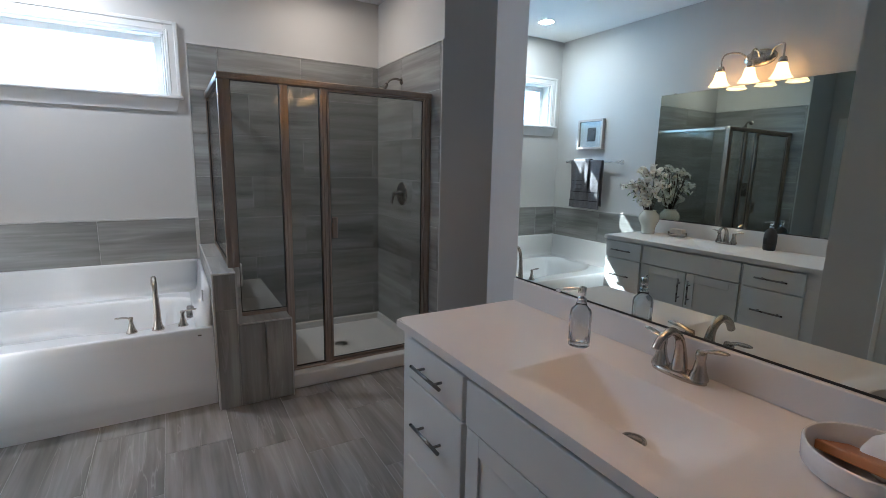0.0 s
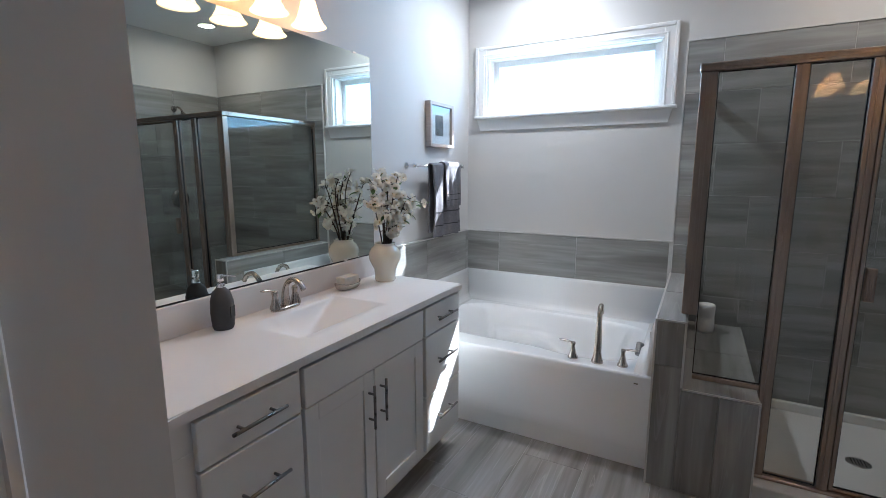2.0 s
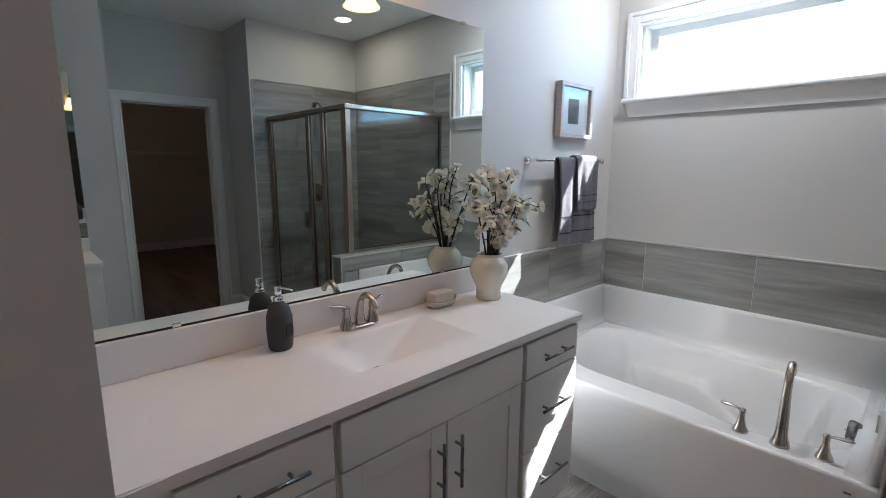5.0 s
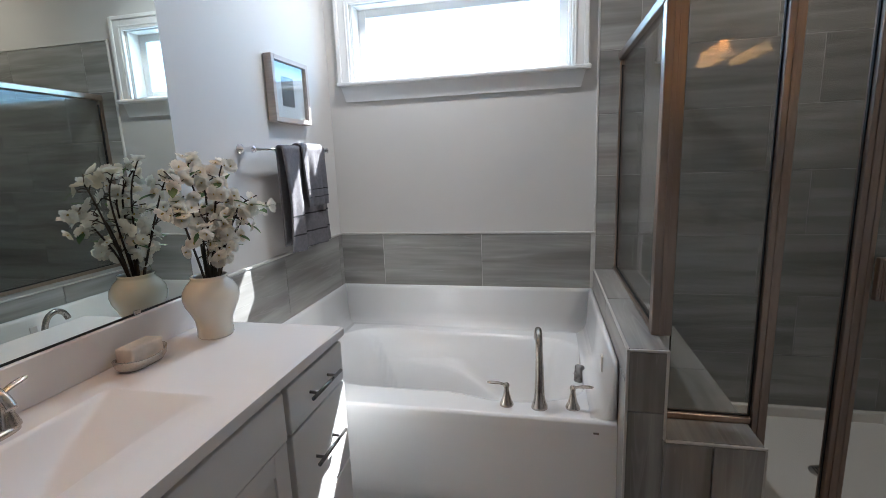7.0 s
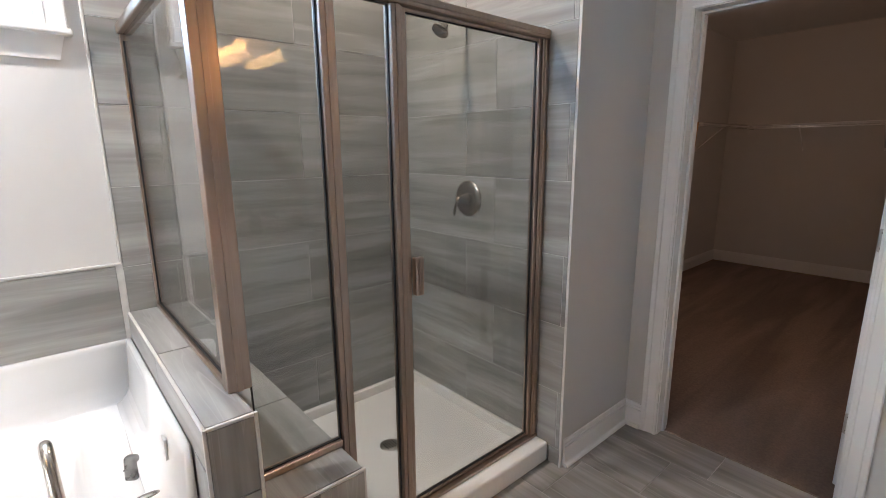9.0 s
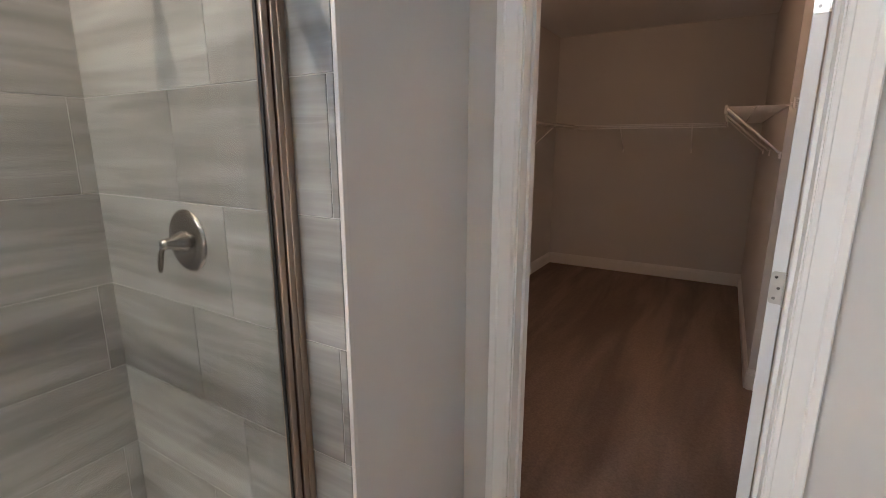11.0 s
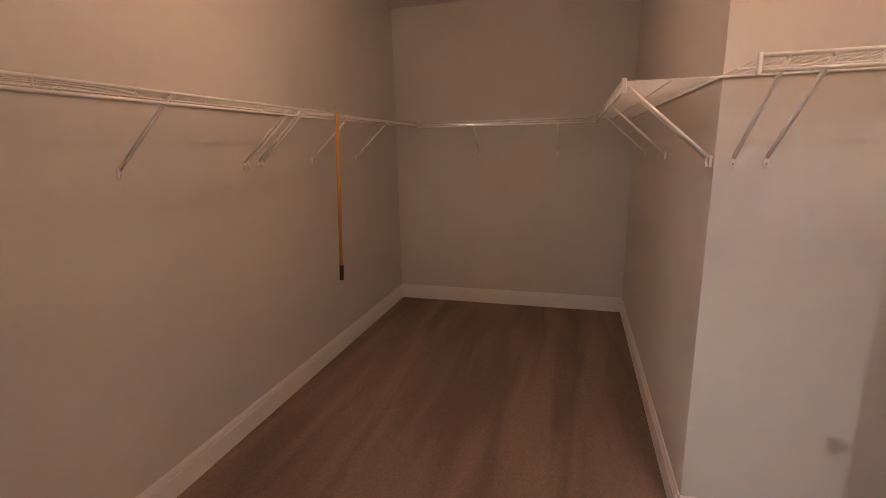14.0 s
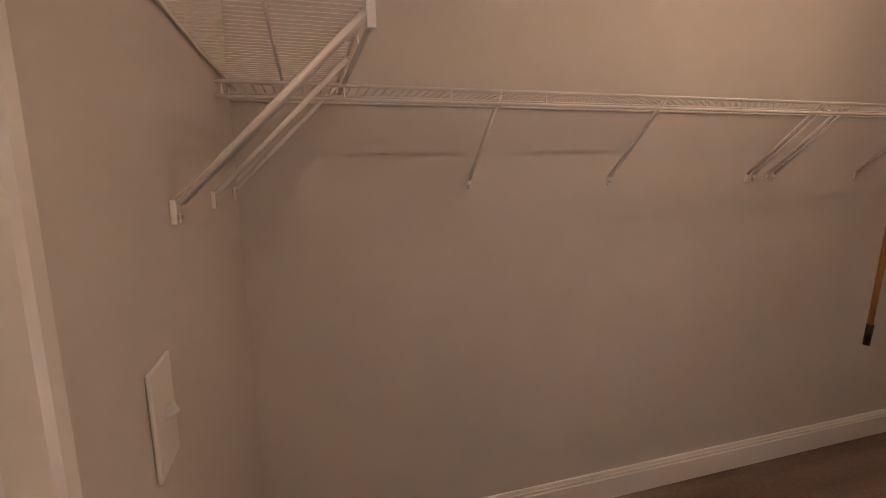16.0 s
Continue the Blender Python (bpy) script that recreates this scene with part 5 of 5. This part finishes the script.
sw = thing("light_switch", "white toggle light switch beside the closet door", "switch", 2.69, 3.165, 1.165)
part("plate", box(0.0005, 0.007, -0.046, 0.046, -0.076, 0.076, 0.003), TRIM, sw)
part("toggle", moved(box(-0.004, 0.016, -0.005, 0.005, -0.008, 0.008, 0.002), pose(0.006, 0, 0.003, 0, -25)), TRIM, sw)
for z in (-0.030, 0.030):
    part("screw", moved(lathe([(0.0, 0.0012), (0.003, 0.001), (0.0035, 0.0)], 10), pose(0.006, 0, z, 0, 90)), TRIM, sw, "", True)

# ---------------------------------------------------------------- outside
structure("ground", box(-60, 60, 4.30, 120, -0.60, -0.45), GRASS, "green lawn outside the window")
nb = thing("neighbour_house", "pale sided neighbouring house with gabled grey roof", "house", 5.7, 9.5, -0.45)
part("wall", box(-4.0, 4.0, 0.0, 7.0, 0.0, 5.6), SIDING, nb)
roof_bm = bmesh.new()
for y0, y1, z0, z1 in ((-0.4, 3.5, 5.5, 7.6), (7.4, 3.5, 5.5, 7.6)):
    vs = [roof_bm.verts.new(p) for p in ((-4.4, y0, z0), (4.4, y0, z0), (4.4, y1, z1), (-4.4, y1, z1))]
    vt = [roof_bm.verts.new(v.co + Vector((0, 0, 0.14))) for v in vs]
    roof_bm.faces.new(vs[::-1])
    roof_bm.faces.new(vt)
    for i in range(4):
        roof_bm.faces.new((vs[i], vs[(i + 1) % 4], vt[(i + 1) % 4], vt[i]))
bmesh.ops.recalc_face_normals(roof_bm, faces=roof_bm.faces)
part("roof", roof_bm, ROOF, nb)
lap = mesh_of("clapboard", box(-4.005, 4.005, -0.024, 0.0, 0.0, 0.16), SIDING, False)
for k in range(34):
    o = new("clapboard", lap)
    o.parent = nb
    o.matrix_local = pose(0, 0, 0.03 + 0.16 * k, 4.5)

# ---------------------------------------------------------------- tiles


def tile_mesh(length, width, thick=0.009, bevel=0.0012):
    return mesh_of("tile", box(-length / 2, length / 2, -width / 2, width / 2, 0, thick, bevel, segments=1), WALL_TILE, False)


tile_cache = {}


def tile(parent, m, length, width, mat):
    key = (round(length, 3), round(width, 3), mat.name)
    if key not in tile_cache:
        me = tile_mesh(length, width)
        me.materials.clear()
        me.materials.append(mat)
        tile_cache[key] = me
    o = new("tile", tile_cache[key])
    o.parent = parent
    o.matrix_world = m
    return o


def tiled_wall(parent, origin, along, up, length, rows, starts, joint=0.0025, piece=0.606, mat=WALL_TILE):
    """Courses (z0, z1) of long tiles on a face; starts gives each course's first joint."""
    a, u = Vector(along), Vector(up)
    nrm = a.cross(u)
    rot = Matrix((a, u, nrm)).transposed().to_4x4()
    for k, (z0, z1) in enumerate(rows):
        cuts, s = [0.0], starts[k % len(starts)]
        while s < length - 0.02:
            if s > 0.02:
                cuts.append(s)
            s += piece
        cuts.append(length)
        for p, q in zip(cuts, cuts[1:]):
            c = Vector(origin) + a * ((p + q) / 2) + u * ((z0 + z1) / 2)
            tile(parent, Matrix.Translation(c) @ rot, q - p - joint, z1 - z0 - joint, mat)


ROWS = [(0.088, 0.374), (0.374, 0.696), (0.696, 1.016), (1.016, 1.338), (1.338, 1.652), (1.652, 1.965), (1.965, 2.272)]
back_bm = box(0.4965, 1.9555, 4.1125, 4.1248, 0.08, 2.270)
box(1.9555, 1.9668, 2.992, 4.1125, 0.08, 2.270, 0, back_bm)
backing = structure("wall_shower_tile", back_bm, GROUT_LIGHT, "grey streaked porcelain wall tile in the shower")
tiled_wall(backing, (0.4965, 4.1195, 0), (1, 0, 0), (0, 0, 1), 1.460, ROWS, (0.195, 0.397, 0.195, 0.397))
tiled_wall(backing, (1.9622, 4.1105, 0), (0, -1, 0), (0, 0, 1), 1.118, ROWS, (0.490, 0.690, 0.490, 0.690))
tiled_wall(backing, (1.9622, 3.052, 0), (0, -1, 0), (0, 0, 1), 0.060, [(0.002, 0.0875)], (0.7,))

back_bm = box(-0.9920, 0.4955, 4.1125, 4.1248, 0.70, 1.028)
box(-1.0048, -0.9925, 2.905, 4.1120, 0.70, 1.028, 0, back_bm)
wains = structure("wall_tub_tile", back_bm, GROUT_LIGHT, "grey streaked tile course above the bathtub")
tiled_wall(wains, (-0.9940, 4.1195, 0), (1, 0, 0), (0, 0, 1), 1.468, [(0.716, 1.026)], (0.268,), piece=0.596)
tiled_wall(wains, (-0.9995, 2.907, 0), (0, 1, 0), (0, 0, 1), 1.203, [(0.716, 1.026)], (0.55,))

# half wall and bench faces: upright grain on the fronts
UP, SIDE = Vector((0, 0, 1)), Vector((1, 0, 0))


def face(parent, c, along, across, length, width, mat=WALL_TILE):
    a, w = Vector(along), Vector(across)
    rot = Matrix((a, w, a.cross(w))).transposed().to_4x4()
    tile(parent, Matrix.Translation(c) @ rot, length, width, mat)


face(half, (0.555, 3.0005, 0.304), (0, 0, -1), (1, 0, 0), 0.604, 0.112)
face(half, (0.555, 3.0005, 0.712), (0, 0, -1), (1, 0, 0), 0.208, 0.112)
face(half, (0.555, 3.28, 0.817), (0, 1, 0), (-1, 0, 0), 0.552, 0.112)
face(half, (0.555, 3.84, 0.817), (0, 1, 0), (-1, 0, 0), 0.556, 0.112)
for y0, y1 in ((3.0, 3.555), (3.558, 4.112)):
    face(half, (0.4985, (y0 + y1) / 2, 0.765), (0, -1, 0), (0, 0, 1), y1 - y0, 0.10)
    face(half, (0.6115, (y0 + y1) / 2, 0.668), (0, 1, 0), (0, 0, 1), y1 - y0, 0.292)
face(half, (0.4985, 3.06, 0.355), (0, 0, 1), (0, 1, 0), 0.70, 0.118)
face(bench, (0.690, 2.9965, 0.255), (0, 0, -1), (1, 0, 0), 0.498, 0.148)
face(bench, (0.842, 2.9965, 0.255), (0, 0, -1), (1, 0, 0), 0.498, 0.148)
face(bench, (0.766, 3.28, 0.505), (0, 1, 0), (-1, 0, 0), 0.560, 0.300)
face(bench, (0.766, 3.84, 0.505), (0, 1, 0), (-1, 0, 0), 0.552, 0.300)
for y0, y1 in ((3.18, 3.645), (3.648, 4.112)):
    face(bench, (0.9135, (y0 + y1) / 2, 0.300), (0, 1, 0), (0, 0, 1), y1 - y0, 0.400)
face(bench, (0.9135, 3.022, 0.255), (0, 0, 1), (0, -1, 0), 0.498, 0.052)

# slim pale edge trims where tile stops
tr = box(-0.9965, 0.4955, 4.1075, 4.1245, 1.0285, 1.037, 0.002)
box(-1.0048, -0.9880, 2.905, 4.1070, 1.0285, 1.037, 0.002, tr)
box(-1.0048, -0.9880, 2.896, 2.9045, 0.905, 1.037, 0.002, tr)
structure("trim_tub", tr, BULLNOSE, "slim pale edge trim above the tub tile")
tr = box(0.4875, 0.4955, 4.1080, 4.1244, 1.0375, 2.2815, 0.002)
box(0.4960, 1.9515, 4.1080, 4.1244, 2.2735, 2.2815, 0.002, tr)
box(1.9520, 1.9668, 2.9905, 4.1075, 2.2735, 2.2815, 0.002, tr)
box(1.9515, 1.9680, 2.978, 2.9900, 0.0, 2.2815, 0.002, tr)
structure("trim_shower", tr, BULLNOSE, "slim pale edge trim round the shower tile")
tr = box(0.4890, 0.4980, 2.9905, 3.0000, 0.0, 0.8265, 0.002)
box(0.6115, 0.6205, 2.9905, 3.0000, 0.5145, 0.8265, 0.002, tr)
box(0.4985, 0.6110, 2.9905, 3.0000, 0.8180, 0.8265, 0.002, tr)
box(0.4890, 0.4980, 3.0005, 4.1100, 0.8180, 0.8265, 0.002, tr)
box(0.6210, 0.9225, 2.9870, 2.9960, 0.5060, 0.5145, 0.002, tr)
box(0.9140, 0.9225, 2.9870, 2.9960, 0.0, 0.5055, 0.002, tr)
structure("trim_bench", tr, BULLNOSE, "slim pale edge trim on the half wall and bench")

# floor tiles, grain running towards the window, staggered by column
floor_ob = bpy.data.objects["floor_bath"]
x0 = -1.032
col = 0
while x0 < 2.60:
    x1 = min(x0 + 0.3105, 2.618)
    y = -1.40 + (0.10, 0.42, 0.26)[col % 3] - 0.61
    while y < 4.12:
        ya, yb = max(y, -1.40), min(y + 0.606, 4.12)
        if yb - ya > 0.03 and not (x1 < -1.0050):
            face(floor_ob, ((x0 + x1) / 2, (ya + yb) / 2, -0.0085), (0, 1, 0), (-1, 0, 0), yb - ya - 0.0035, x1 - x0 - 0.0035, FLOOR_TILE)
        y += 0.606
    x0 += 0.3105
    col += 1
